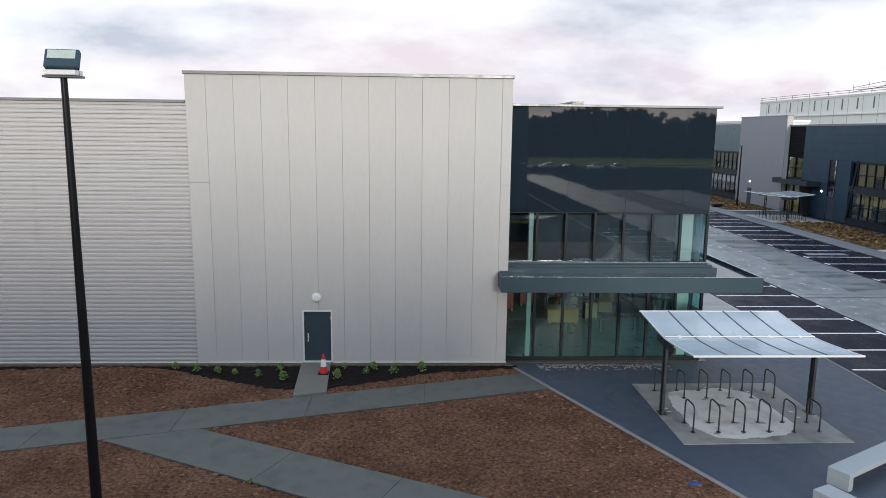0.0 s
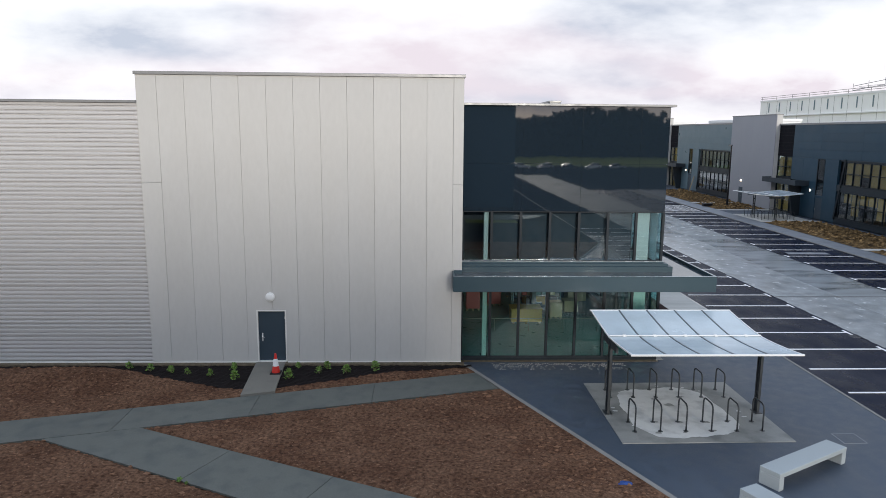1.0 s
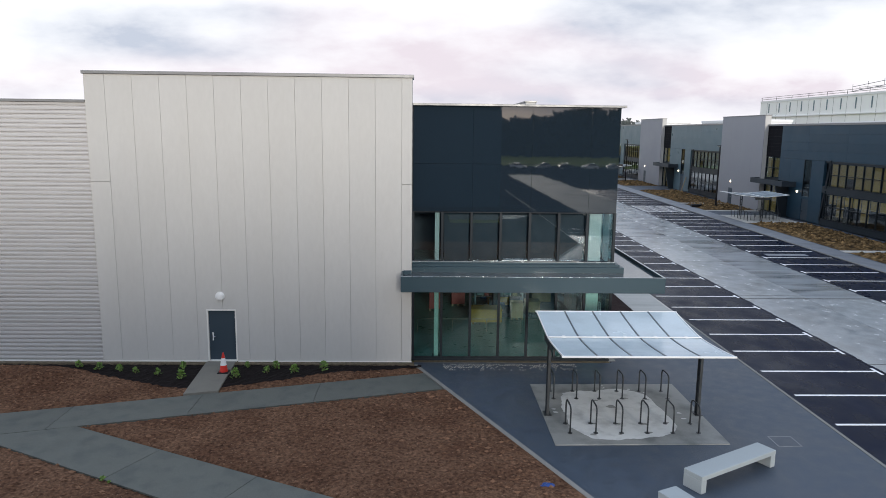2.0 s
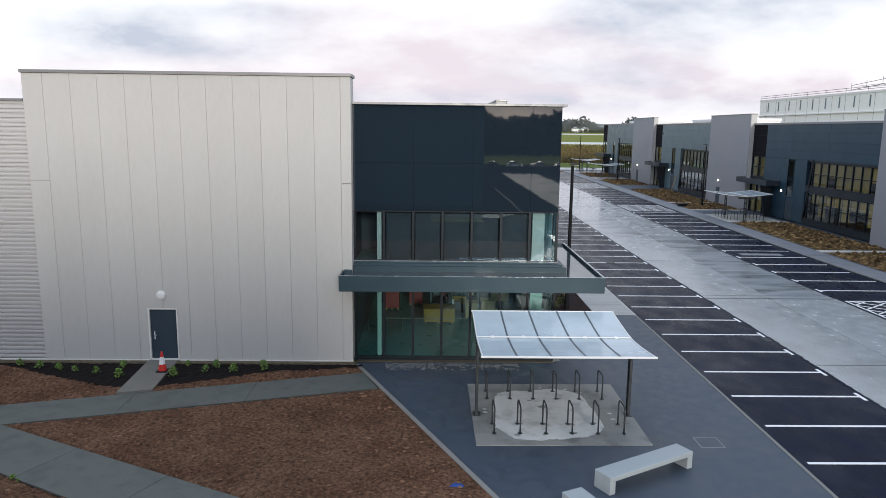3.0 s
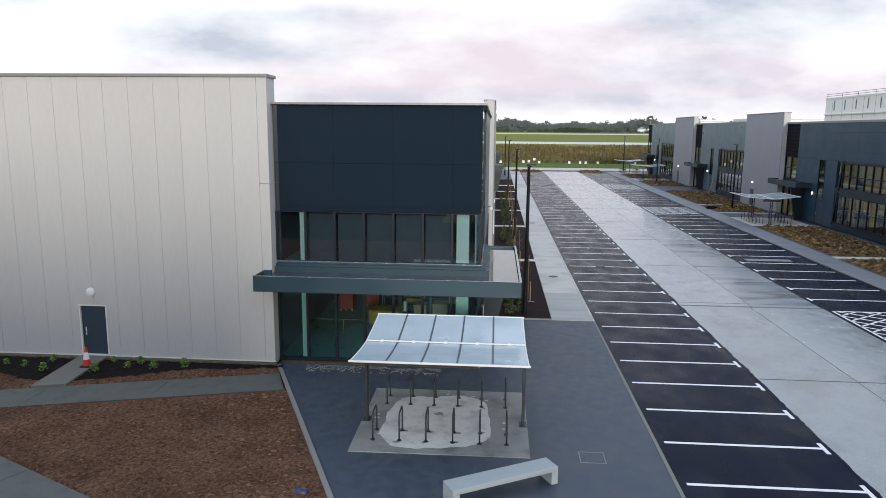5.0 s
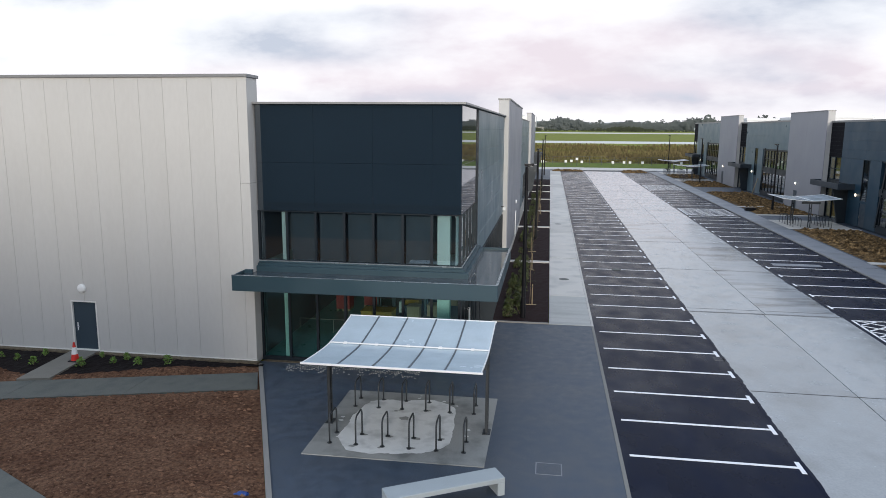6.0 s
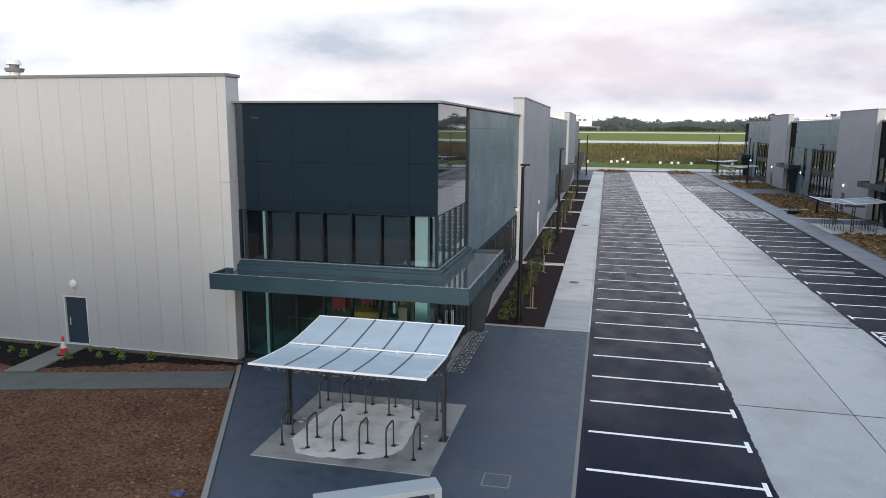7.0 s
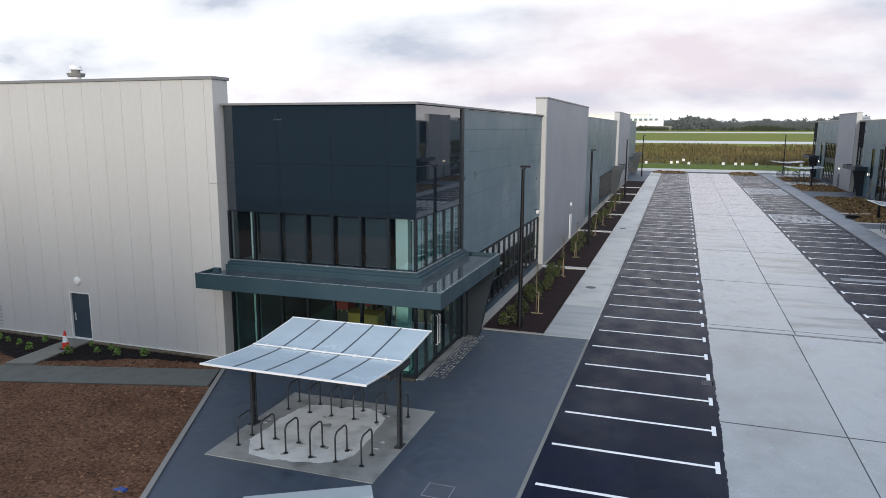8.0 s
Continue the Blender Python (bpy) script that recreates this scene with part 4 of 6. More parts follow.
part("sill_strip", B(GX + 0.022, GX + 0.06, GY - 0.02, GE, 4.121, 4.165, 0.004), M_CAP, corner)
for key, (z0, z1) in LEV.items():
    w_no += 1
    win = structure("window_%d" % w_no, B(2.79, GX, GY - 0.02, GY + 0.1, z0 - 0.06, z0, 0.004), M_FRAME, "long band of clear panes in dark slim frames", "window")
    part("head", B(2.79, GX, GY - 0.01, GY + 0.1, z1, z1 + 0.03), M_FRAME, win)
    for i, x in enumerate(mull):
        part("mullion", B(x - 0.05, x + 0.05, GY - 0.03, GY + 0.12, z0, z1, 0.004), M_FRAME, win)
        if i < len(mull) - 1:
            ob = part("pane", B(x + 0.05, mull[i + 1] - 0.05, GY + 0.02, GY + 0.045, z0, z1), M_GLASSU if key == "up" else M_GLASS, win)
            ob.visible_shadow = False
    w_no += 1
    win = structure("window_%d" % w_no, B(GX - 0.1, GX + 0.02, GY + 0.1, GE, z0 - 0.06, z0), M_FRAME, "side band of clear panes in dark slim frames", "window")
    part("head", B(GX - 0.1, GX + 0.01, GY + 0.1, GE, z1, z1 + 0.03), M_FRAME, win)
    for i, y in enumerate(side):
        if i:
            part("mullion", B(GX - 0.12, GX + 0.03, y - 0.03, y + 0.03, z0, z1, 0.004), M_FRAME, win)
        if i < len(side) - 1:
            ob = part("pane", B(GX - 0.045, GX - 0.02, y + 0.03, side[i + 1] - 0.03, z0, z1), M_GLASS, win)
            ob.visible_shadow = False
# dark spandrel glass
spx = [2.82, 5.16, 7.49, 9.79, 10.92]
spz = [6.15, 8.04, 10.25]
for z0, z1 in zip(spz, spz[1:]):
    for a, b in zip(spx, spx[1:]):
        part("spandrel_pane", B(a + 0.003, b - 0.003, GY, GY + 0.04, z0 + 0.004, z1 - 0.004, 0.002), M_DARKGLASS, corner, "dark blue-black reflective glass")
    for a, b in ((26.69, 29.36), (29.36, 32.0)):
        part("spandrel_pane", B(GX - 0.04, GX, a + 0.004, b - 0.004, z0 + 0.006, z1 - 0.006, 0.003), M_DARKGLASS, corner)
part("backing", B(2.8, GX - 0.05, GY + 0.06, GY + 0.12, 6.12, 10.258), M_FRAME, corner)
part("backing", B(GX - 0.12, GX - 0.05, GY + 0.12, GE, 6.12, 10.258), M_FRAME, corner)
part("end_post", B(GX - 0.15, GX + 0.05, GE + 0.03, GE + 0.4, 0.0, 10.23, 0.01), M_FRAME, corner, "dark metal end post")
part("coping", B(2.8, 11.08, 26.45, 27.0, 10.26, 10.345, 0.008), M_TRIM, corner, "pale grey metal coping")
part("coping", B(10.6, 11.08, 27.0, 50.3, 10.26, 10.345, 0.008), M_TRIM, corner)
for w, zz in ((0.34, 3.98), (0.20, 4.07), (0.06, 4.12)):
    part("upstand", B(2.8, GX + w, GY - w, GY + 0.05, 3.7, zz, 0.008), M_CANOPY, corner, "grey-blue metal ledge")
    part("upstand", B(GX - 0.06, GX + w, GY + 0.05, 32.4, 3.7, zz, 0.008), M_CANOPY, corner)
part("soffit_band", B(2.8, GX, GY + 0.0, GY + 0.1, 3.25, 3.7), M_FRAME, corner)
part("base_sill", B(2.8, GX + 0.02, GY - 0.04, GY + 0.12, 0.0, 0.1), M_FRAME, corner)

canopy = structure("canopy", bevelled(P([(2.46, 24.98), (12.42, 24.98), (12.42, 33.04), (10.96, 33.04), (10.96, 26.62), (2.46, 26.62)], 3.30, 3.76), 0.005), M_CANTOP, "grey-blue metal canopy wrapping the corner, wet on top", "canopy")
def fascia(x0, x1, y0, y1):
    part("fascia", B(x0, x1, y0, y1, 3.265, 3.86, 0.012), M_CANOPY, canopy)
fascia(2.40, 12.48, 24.92, 24.99)
fascia(12.41, 12.48, 24.99, 33.11)
fascia(10.97, 12.41, 33.04, 33.11)
fascia(2.40, 2.47, 24.99, 26.05)
# strips added to draw the wet highlight along the fascia's top edge
for x0, x1, y0, y1 in ((2.39, 12.49, 24.91, 25.0), (12.40, 12.49, 25.0, 33.12)):
    part("fascia_highlight", B(x0, x1, y0, y1, 3.861, 3.876, 0.004), M_CAP, canopy, "thin bright strip added as the fascia edge's highlight")
part("corner_flashing", B(2.47, 2.79, 25.9, 26.05, 3.7, 3.89, 0.01), M_CANOPY, canopy)

# slanting dark fin under the canopy's end
fin = structure("fin", bevelled(xz_prism(bmesh.new(), [(10.97, 0.0), (11.62, 0.0), (12.36, 3.27), (10.97, 3.27)], 32.75, 33.02), 0.01), M_SLATE3, "slanting dark grey fin wall under the canopy", "wall")
structure("fin_return", B(10.85, 11.1, 32.42, 32.75, 0.0, 3.3), M_SLATE3, "dark grey wall beside the fin", "wall")

# glazed entrance door in the side glass
gd = structure("door_2", B(10.925, 10.96, 28.85, 29.88, 0.12, 0.2), M_FRAME, "glazed entrance door with a tall white pull handle", "door")
for y0, y1 in ((28.85, 28.91), (29.82, 29.88)):
    part("stile", B(10.925, 10.965, y0, y1, 0.2, 2.4), M_FRAME, gd)
part("rail", B(10.925, 10.965, 28.91, 29.82, 2.34, 2.4), M_FRAME, gd)
part("pull_handle", bent([(10.95, 29.02, 0.75), (11.03, 29.02, 0.75), (11.03, 29.02, 1.95), (10.95, 29.02, 1.95)], 0.022), M_WHITE, gd, "tall white pull handle")
part("pull_handle", bent([(10.95, 28.75, 0.75), (11.03, 28.75, 0.75), (11.03, 28.75, 1.95), (10.95, 28.75, 1.95)], 0.022), M_WHITE, gd)

# ------------------------------------------------------------------ inside the glazed corner
structure("floor_hall", B(2.75, 10.85, 26.78, 44.0, 0.0, 0.11), M_ROOMF, "smooth grey-green hall floor", "floor")
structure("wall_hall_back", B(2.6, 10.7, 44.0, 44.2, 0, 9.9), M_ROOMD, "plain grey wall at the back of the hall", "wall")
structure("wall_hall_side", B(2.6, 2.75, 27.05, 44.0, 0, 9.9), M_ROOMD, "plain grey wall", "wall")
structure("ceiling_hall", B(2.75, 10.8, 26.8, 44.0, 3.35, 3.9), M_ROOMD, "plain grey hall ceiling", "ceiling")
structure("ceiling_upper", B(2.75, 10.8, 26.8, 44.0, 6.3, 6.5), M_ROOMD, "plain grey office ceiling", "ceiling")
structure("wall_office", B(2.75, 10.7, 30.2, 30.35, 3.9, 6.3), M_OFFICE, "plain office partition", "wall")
M_COL = node_mat("column_paint", (0.38, 0.47, 0.44), 0.5, var=0.03)
for x0, x1, y0, y1 in ((3.70, 3.88, 26.85, 27.1), (9.95, 10.45, 27.0, 27.35)):
    col = thing("column", (x0 + x1) / 2, (y0 + y1) / 2, 0.11, "pale painted steel column behind the glass", "column", "columns behind the glass")
    w, d = (x1 - x0) / 2, (y1 - y0) / 2
    part("shaft", B(-w, w, -d, d, 0.0, 3.24, 0.01), M_COL, col)
    part("upper_shaft", B(-w, w, -d, d, 3.8, 6.19, 0.01), M_COL, col)
    part("base_plate", B(-w - 0.06, w + 0.06, -d - 0.06, d + 0.06, 0.0, 0.02), M_FRAME, col)
structure("floor_office", B(2.75, 10.8, 26.8, 30.2, 3.9, 4.0), M_ROOMF, "smooth grey-green office floor", "floor")
for i in range(1, 6):
    a, b = mull[i] + 0.05, mull[i + 1] - 0.05
    bl = thing("roller_blind", (a + b) / 2, 26.95, 4.13, "dark grey roller blind drawn down behind the office window", "blind", "office blinds")
    w = (b - a) / 2
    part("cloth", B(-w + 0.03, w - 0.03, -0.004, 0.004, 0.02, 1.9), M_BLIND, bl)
    part("roller", T((-w, 0, 1.93), (w, 0, 1.93), 0.035, 0.035, 10), M_FRAME, bl)
    part("bottom_bar", B(-w + 0.03, w - 0.03, -0.012, 0.012, 0.0, 0.03), M_FRAME, bl)
M_YEL = node_mat("yellow_board", (0.42, 0.24, 0.045), 0.7, var=0.15)
M_RED = node_mat("red_paint", (0.26, 0.025, 0.025), 0.5, var=0.1)
M_CARD = node_mat("cardboard", (0.40, 0.30, 0.19), 0.8, var=0.15)


def crate(x, y, w, d, h, mat, label):
    ob = thing("crate", x, y, 0.11, label, "crate", "stored goods in the hall")
    for i in (-1, 0, 1):
        part("bearer", B(i * w * 0.42 - 0.05, i * w * 0.42 + 0.05, -d / 2, d / 2, 0, 0.1), M_STAKE, ob)
    part("body", B(-w / 2, w / 2, -d / 2, d / 2, 0.1, h, 0.015), mat, ob)
    part("lid", B(-w / 2 - 0.02, w / 2 + 0.02, -d / 2 - 0.02, d / 2 + 0.02, h, h + 0.05, 0.01), mat, ob)


crate(6.3, 32.1, 1.5, 0.9, 0.7, M_YEL, "yellow plywood crate on the hall floor")
crate(7.9, 32.8, 0.6, 0.6, 0.8, M_CARD, "brown packing case on the hall floor")
crate(8.8, 33.6, 0.7, 0.7, 0.7, M_CARD, "brown cardboard box on the hall floor")
crate(7.2, 35.2, 1.1, 0.9, 1.3, M_YEL, "yellow plywood crate on the hall floor")
crate(3.9, 34.6, 0.7, 0.8, 1.5, M_RED, "red steel cabinet in the hall")
crate(5.1, 35.6, 0.7, 0.8, 1.9, M_RED, "red steel cabinet in the hall")
crate(9.6, 36.0, 1.0, 1.0, 1.2, M_CARD, "brown cardboard box on the hall floor")
crate(6.6, 37.5, 1.3, 0.8, 1.6, M_SLATE, "grey steel machine housing in the hall")


def rack(x, y, label):
    """Steel shelving: four uprights and four shelves."""
    rk = thing("storage_rack", x, y, 0.11, label, "shelving", "hall shelving")
    for sx in (-1.2, 1.2):
        for sy in (-0.3, 0.3):
            part("upright", B(sx - 0.03, sx + 0.03, sy - 0.03, sy + 0.03, 0, 2.5), M_SLATE, rk)
    for z in (0.15, 0.9, 1.65, 2.4):
        part("shelf", B(-1.17, 1.17, -0.32, 0.32, z, z + 0.04), M_STEEL, rk)
    r = random.Random(int(x * 10))
    for z in (0.19, 0.94, 1.69):
        u = -1.1
        while u < 0.85:
            w = r.uniform(0.18, 0.5)
            if r.random() < 0.75:
                h, d = r.uniform(0.2, 0.55), r.uniform(0.3, 0.5)
                bx = thing("box", x + u + w / 2, y, 0.11 + z, "small stored box on the steel shelf", "box", "boxes on the shelving")
                m = r.choice((M_CARD, M_WHITE, M_RED, M_YEL, M_SLATE, M_DOOR))
                part("carton", B(-w / 2, w / 2, -d / 2, d / 2, 0, h, 0.008), m, bx)
                part("flap", B(-w / 2 + 0.01, w / 2 - 0.01, -d / 2 + 0.01, -0.004, h, h + 0.008), m, bx)
            u += w + 0.05


rack(5.0, 38.6, "steel shelving full of boxes at the back of the hall")
rack(8.0, 38.9, "steel shelving half full of boxes in the hall")
rack(7.1, 33.9, "steel shelving with mixed boxes in the hall")
rail = thing("guard_rail", 6.0, 30.4, 0.11, "thin pale metal guard rail across the hall", "rail")
part("rail_bar", T((-3.0, 0, 0.62), (3.4, 0, 0.62), 0.015, 0.015, 8), M_KERB, rail)
for i in range(5):
    part("rail_post", T((-3.0 + i * 1.6, 0, 0), (-3.0 + i * 1.6, 0, 0.62), 0.015, 0.015, 8), M_KERB, rail)
M_SHEER = node_mat("sheer_curtain", (0.62, 0.68, 0.67), 0.8, var=0.05)
sn, sl_ = M_SHEER.node_tree.nodes, M_SHEER.node_tree.links
s_tr, s_mx = sn.new("ShaderNodeBsdfTranslucent"), sn.new("ShaderNodeMixShader")
s_tr.inputs["Color"].default_value = (0.62, 0.70, 0.68, 1)
s_mx.inputs["Fac"].default_value = 0.5
sl_.new(sn["Principled BSDF"].outputs["BSDF"], s_mx.inputs[1])
sl_.new(s_tr.outputs["BSDF"], s_mx.inputs[2])
sl_.new(s_mx.outputs["Shader"], sn["Material Output"].inputs["Surface"])
for i in range(5):
    y0, y1 = side[i] + 0.08, side[i + 1] - 0.08
    cu = thing("sheer_curtain", 10.70, (y0 + y1) / 2, 4.1, "pale sheer curtain hanging inside the side window", "curtain", "side window curtains")
    bm = bmesh.new()
    n = 24
    pr = [(0.02 * math.sin(k * 1.9), y0 - (y0 + y1) / 2 + (y1 - y0) * k / n) for k in range(n + 1)]
    lo = [bm.verts.new((x, y, 0.02)) for x, y in pr]
    hi = [bm.verts.new((x, y, 1.95)) for x, y in pr]
    for k in range(n):
        bm.faces.new((lo[k], lo[k + 1], hi[k + 1], hi[k]))
    part("cloth", bm, M_SHEER, cu)
    part("track", B(-0.03, 0.03, -(y1 - y0) / 2, (y1 - y0) / 2, 1.95, 1.98), M_WHITE, cu)
# glowing panels added to brighten the hall; no such source is known there
M_HALL_FILL = glow_mat("hall_fill_glow", (0.92, 0.98, 1.0), 3.0)
for x, y in ((4.8, 30.0), (8.3, 30.0), (4.8, 35.5), (8.3, 35.5), (6.5, 40.5)):
    cl = thing("ceiling_light", x, y, 3.35, "flat glowing ceiling panel added to brighten the hall", "lamp", "hall ceiling lamps")
    part("frame", B(-0.62, 0.62, -0.17, 0.17, -0.06, 0.0), M_WHITE, cl)
    part("diffuser", B(-0.58, 0.58, -0.13, 0.13, -0.075, -0.062), M_HALL_FILL, cl, "lit opal panel")

# ------------------------------------------------------------------ facades along the road
class Face:
    """Boxes on a facade plane at x = x0: u runs outwards to the road, y along it, z from the local ground."""
    def __init__(self, x0, s, lift):
        self.x0, self.s, self.lift = x0, s, lift

    def add(self, bm, u0, u1, y0, y1, z0, z1):
        a, b = sorted((self.x0 + self.s * u0, self.x0 + self.s * u1))
        box(bm, a, b, y0, y1, z0 + self.lift, z1 + self.lift)

    def box(self, u0, u1, y0, y1, z0, z1, bev=0.0):
        bm = bmesh.new()
        self.add(bm, u0, u1, y0, y1, z0, z1)
        return bevelled(bm, bev) if bev else bm

    def quad_prism(self, u0, u1, pts):
        """An outline in y and z drawn out along u."""
        bm = bmesh.new()
        a = [bm.verts.new((self.x0 + self.s * u0, y, z + self.lift)) for y, z in pts]
        b = [bm.verts.new((self.x0 + self.s * u1, y, z + self.lift)) for y, z in pts]
        bm.faces.new(a)
        bm.faces.new(list(reversed(b)))
        for i in range(len(pts)):
            j = (i + 1) % len(pts)
            bm.faces.new((a[i], a[j], b[j], b[i]))
        return bm


names = {}
def numbered(name):
    names[name] = names.get(name, 0) + 1
    return "%s_%d" % (name, names[name])


def band_window(f, y0, y1, z0, z1, n, slant, glass, label, rail=None):
    """A band of panes; its far end slants by that much from foot to head."""
    win = structure(numbered("window_band"), f.box(-0.10, 0.03, y0, y1 + slant, z0 - 0.07, z0), M_FRAME, label, "window")
    part("head", f.box(-0.10, 0.03, y0, y1, z1, z1 + 0.07), M_FRAME, win)
    if slant:
        part("slanted_jamb", f.quad_prism(-0.12, 0.05, [(y1 + slant, z0 - 0.3), (y1 + slant + 0.25, z0 - 0.3), (y1 + 0.25, z1 + 0.3), (y1, z1 + 0.3)]), M_FRAME, win)
    w = (y1 - y0) / n
    for i in range(n + 1):
        part("mullion", f.box(-0.10, 0.04, y0 + i * w - 0.04, y0 + i * w + 0.04, z0, z1), M_FRAME, win)
        if i < n:
            ob = part("pane", f.box(-0.04, -0.02, y0 + i * w + 0.04, y0 + (i + 1) * w - 0.04, z0, z1), glass, win)
            ob.visible_shadow = False
    if rail:
        part("transom", f.box(-0.08, 0.035, y0, y1, rail - 0.03, rail + 0.03), M_FRAME, win)
    return win


def tower(x0, s, y0, y1, depth, lift, top, mat, door_y=None, lamp_lit=True, door_mat=M_DOOR):
    f = Face(x0, s, lift)
    tw = structure(numbered("wall_tower"), f.box(-depth, -0.06, y0 + 0.06, y1 - 0.06, -0.2, top), M_TRIM, "tall pier wall of plain panels, its road face toned grey as shaded", "wall")
    n = round((y1 - y0) / 3.2)
    w = (y1 - y0) / n
    for i in range(n):
        # road face takes the shade-toned grey, the ends keep the cream
        part("panel", f.box(-0.06, 0.0, y0 + i * w + 0.002, y0 + (i + 1) * w - 0.002, 0.1, top, 0.003), mat, tw)
    part("near_panel", f.box(-depth, -0.061, y0, y0 + 0.059, 0.1, top, 0.01), M_CREAM, tw, "cream end panel")
    part("far_panel", f.box(-depth, -0.061, y1 - 0.059, y1, 0.1, top, 0.01), M_CREAM, tw)
    part("coping", f.box(-depth - 0.05, 0.05, y0 - 0.05, y1 + 0.05, top, top + 0.1, 0.01), M_TRIM, tw)
    part("plinth", f.box(-depth, -0.02, y0 + 0.03, y1 - 0.03, -0.2, 0.1), M_PLINTH, tw)
    if door_y:
        d = structure(numbered("door_tower"), f.box(0.002, 0.05, door_y, door_y + 1.0, 0.1, 2.2, 0.006), door_mat, "plain dark steel door in the pier wall" if door_mat is M_DOOR else "plain pale steel door in the pier wall", "door")
        part("handle", f.box(0.05, 0.09, door_y + 0.08, door_y + 0.2, 1.05, 1.08), M_CHROME, d)
        bulkhead(x0 + s * 0.002, door_y + 0.5, lift + 3.05, 0, s, lamp_lit)
    return tw


def canopy_small(f, y0, y1, u):
    c = structure(numbered("canopy_unit"), f.box(0.0, u - 0.07, y0 + 0.07, y1 - 0.07, 3.55, 3.95), M_CANTOP, "dark metal canopy over a unit entrance", "canopy")
    part("fascia", f.box(u - 0.07, u, y0, y1, 3.5, 4.08, 0.01), M_FASCIA, c)
    part("fascia", f.box(0.0, u - 0.07, y0, y0 + 0.07, 3.5, 4.08, 0.01), M_FASCIA, c)
    part("fascia", f.box(0.0, u - 0.07, y1 - 0.07, y1, 3.5, 4.08, 0.01), M_FASCIA, c)


def fin_small(f, y, u0, u1):
    bm = bmesh.new()
    pts = [(0.0, 0.0), (u0, 0.0), (u1, 3.5), (0.0, 3.5)]
    a = [bm.verts.new((f.x0 + f.s * u, y, z + f.lift)) for u, z in pts]
    b = [bm.verts.new((f.x0 + f.s * u, y + 0.25, z + f.lift)) for u, z in pts]
    bm.faces.new(a)
    bm.faces.new(list(reversed(b)))
    for i in range(4):
        j = (i + 1) % 4
        bm.faces.new((a[i], a[j], b[j], b[i]))
    structure(numbered("fin_unit"), bm, M_SLATE3, "slanting dark fin wall beside a unit entrance", "wall")


# pale grey sheets paint the white reflection in the farther panes
M_BLINDG = node_mat("grey_reflection_blind", (0.30, 0.31, 0.31), 0.8, var=0.1, rnd=0.2)
# amber of the office blinds, reused to paint the lit entrances
M_BLINDY = node_mat("amber_blind_and_glow", (0.40, 0.27, 0.08), 0.8, var=0.15, scale=0.8, rnd=0.3)


def unit(x0, s, yt, span, lift, wall_mat, blinds, win_n=8, inner=True, amber=True):
    """The front between two piers: windows, entrance slot, fin and canopy; it ends at the pier at yt."""
    f = Face(x0, s, lift)
    ya = yt - span
    win_a, win_b = ya + 0.25, yt - 12.6
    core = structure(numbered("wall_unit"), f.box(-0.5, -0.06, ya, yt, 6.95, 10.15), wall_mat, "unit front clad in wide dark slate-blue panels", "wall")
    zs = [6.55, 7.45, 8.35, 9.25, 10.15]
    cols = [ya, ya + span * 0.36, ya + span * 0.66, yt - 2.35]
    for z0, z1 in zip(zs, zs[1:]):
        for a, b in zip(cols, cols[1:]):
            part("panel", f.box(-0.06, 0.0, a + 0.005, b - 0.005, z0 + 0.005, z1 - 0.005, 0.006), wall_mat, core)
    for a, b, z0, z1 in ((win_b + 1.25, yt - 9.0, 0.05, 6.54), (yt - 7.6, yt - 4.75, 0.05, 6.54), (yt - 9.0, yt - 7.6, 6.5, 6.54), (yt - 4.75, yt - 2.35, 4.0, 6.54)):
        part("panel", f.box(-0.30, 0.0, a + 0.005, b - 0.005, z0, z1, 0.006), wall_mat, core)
    # shallow slab in near-black: the recess's shade comes from its colour
    part("recess", f.box(-0.32, -0.12, yt - 4.75, yt - 2.35, 0.0, 4.0), M_FRAME, core, "near-black panel giving the recess beside the entrance its shade")
    part("window_surround", f.box(-0.25, -0.02, ya, win_b + 1.3, 3.32, 4.0), M_SLATE3, core)
    part("window_surround", f.box(-0.25, -0.02, ya, win_b + 1.3, 0.0, 0.62), M_SLATE3, core)
    part("window_surround", f.box(-0.25, -0.02, ya, win_b + 1.0, 6.4, 6.54), M_SLATE3, core)
    part("coping", f.box(-0.6, 0.06, ya, yt + 0.99, 10.15, 10.35, 0.01), M_TRIM, core)
    band_window(f, win_a, win_b, 4.05, 6.33, win_n, 0.5, M_GLASSD, "upper band of office windows with a slanting end", 5.2)
    band_window(f, win_a, win_b + 0.55, 0.72, 3.26, win_n, 0.6, M_GLASSD, "lower band of office windows with a slanting end", 2.0)
    nw = structure(numbered("window_narrow"), f.box(-0.12, 0.0, yt - 9.0, yt - 7.6, 2.35, 2.6), M_SLATE2, "narrow upright window above a dark door", "window")
    part("frame", f.box(-0.1, 0.02, yt - 9.0, yt - 8.9, 2.6, 6.5), M_FRAME, nw)
    part("frame", f.box(-0.1, 0.02, yt - 7.7, yt - 7.6, 2.6, 6.5), M_FRAME, nw)
    part("pane", f.box(-0.05, -0.03, yt - 8.9, yt - 7.7, 2.6, 6.5), M_GLASSD, nw).visible_shadow = False
    d = structure(numbered("door_unit"), f.box(-0.1, -0.04, yt - 8.95, yt - 7.65, 0.05, 2.35, 0.006), M_DOOR, "dark door under the narrow window", "door")
    part("handle", f.box(-0.04, 0.02, yt - 7.9, yt - 7.8, 0.95, 1.15), M_CHROME, d)
    bulkhead(x0 + s * 0.005, yt - 6.7, lift + 3.05, 0, s, True)
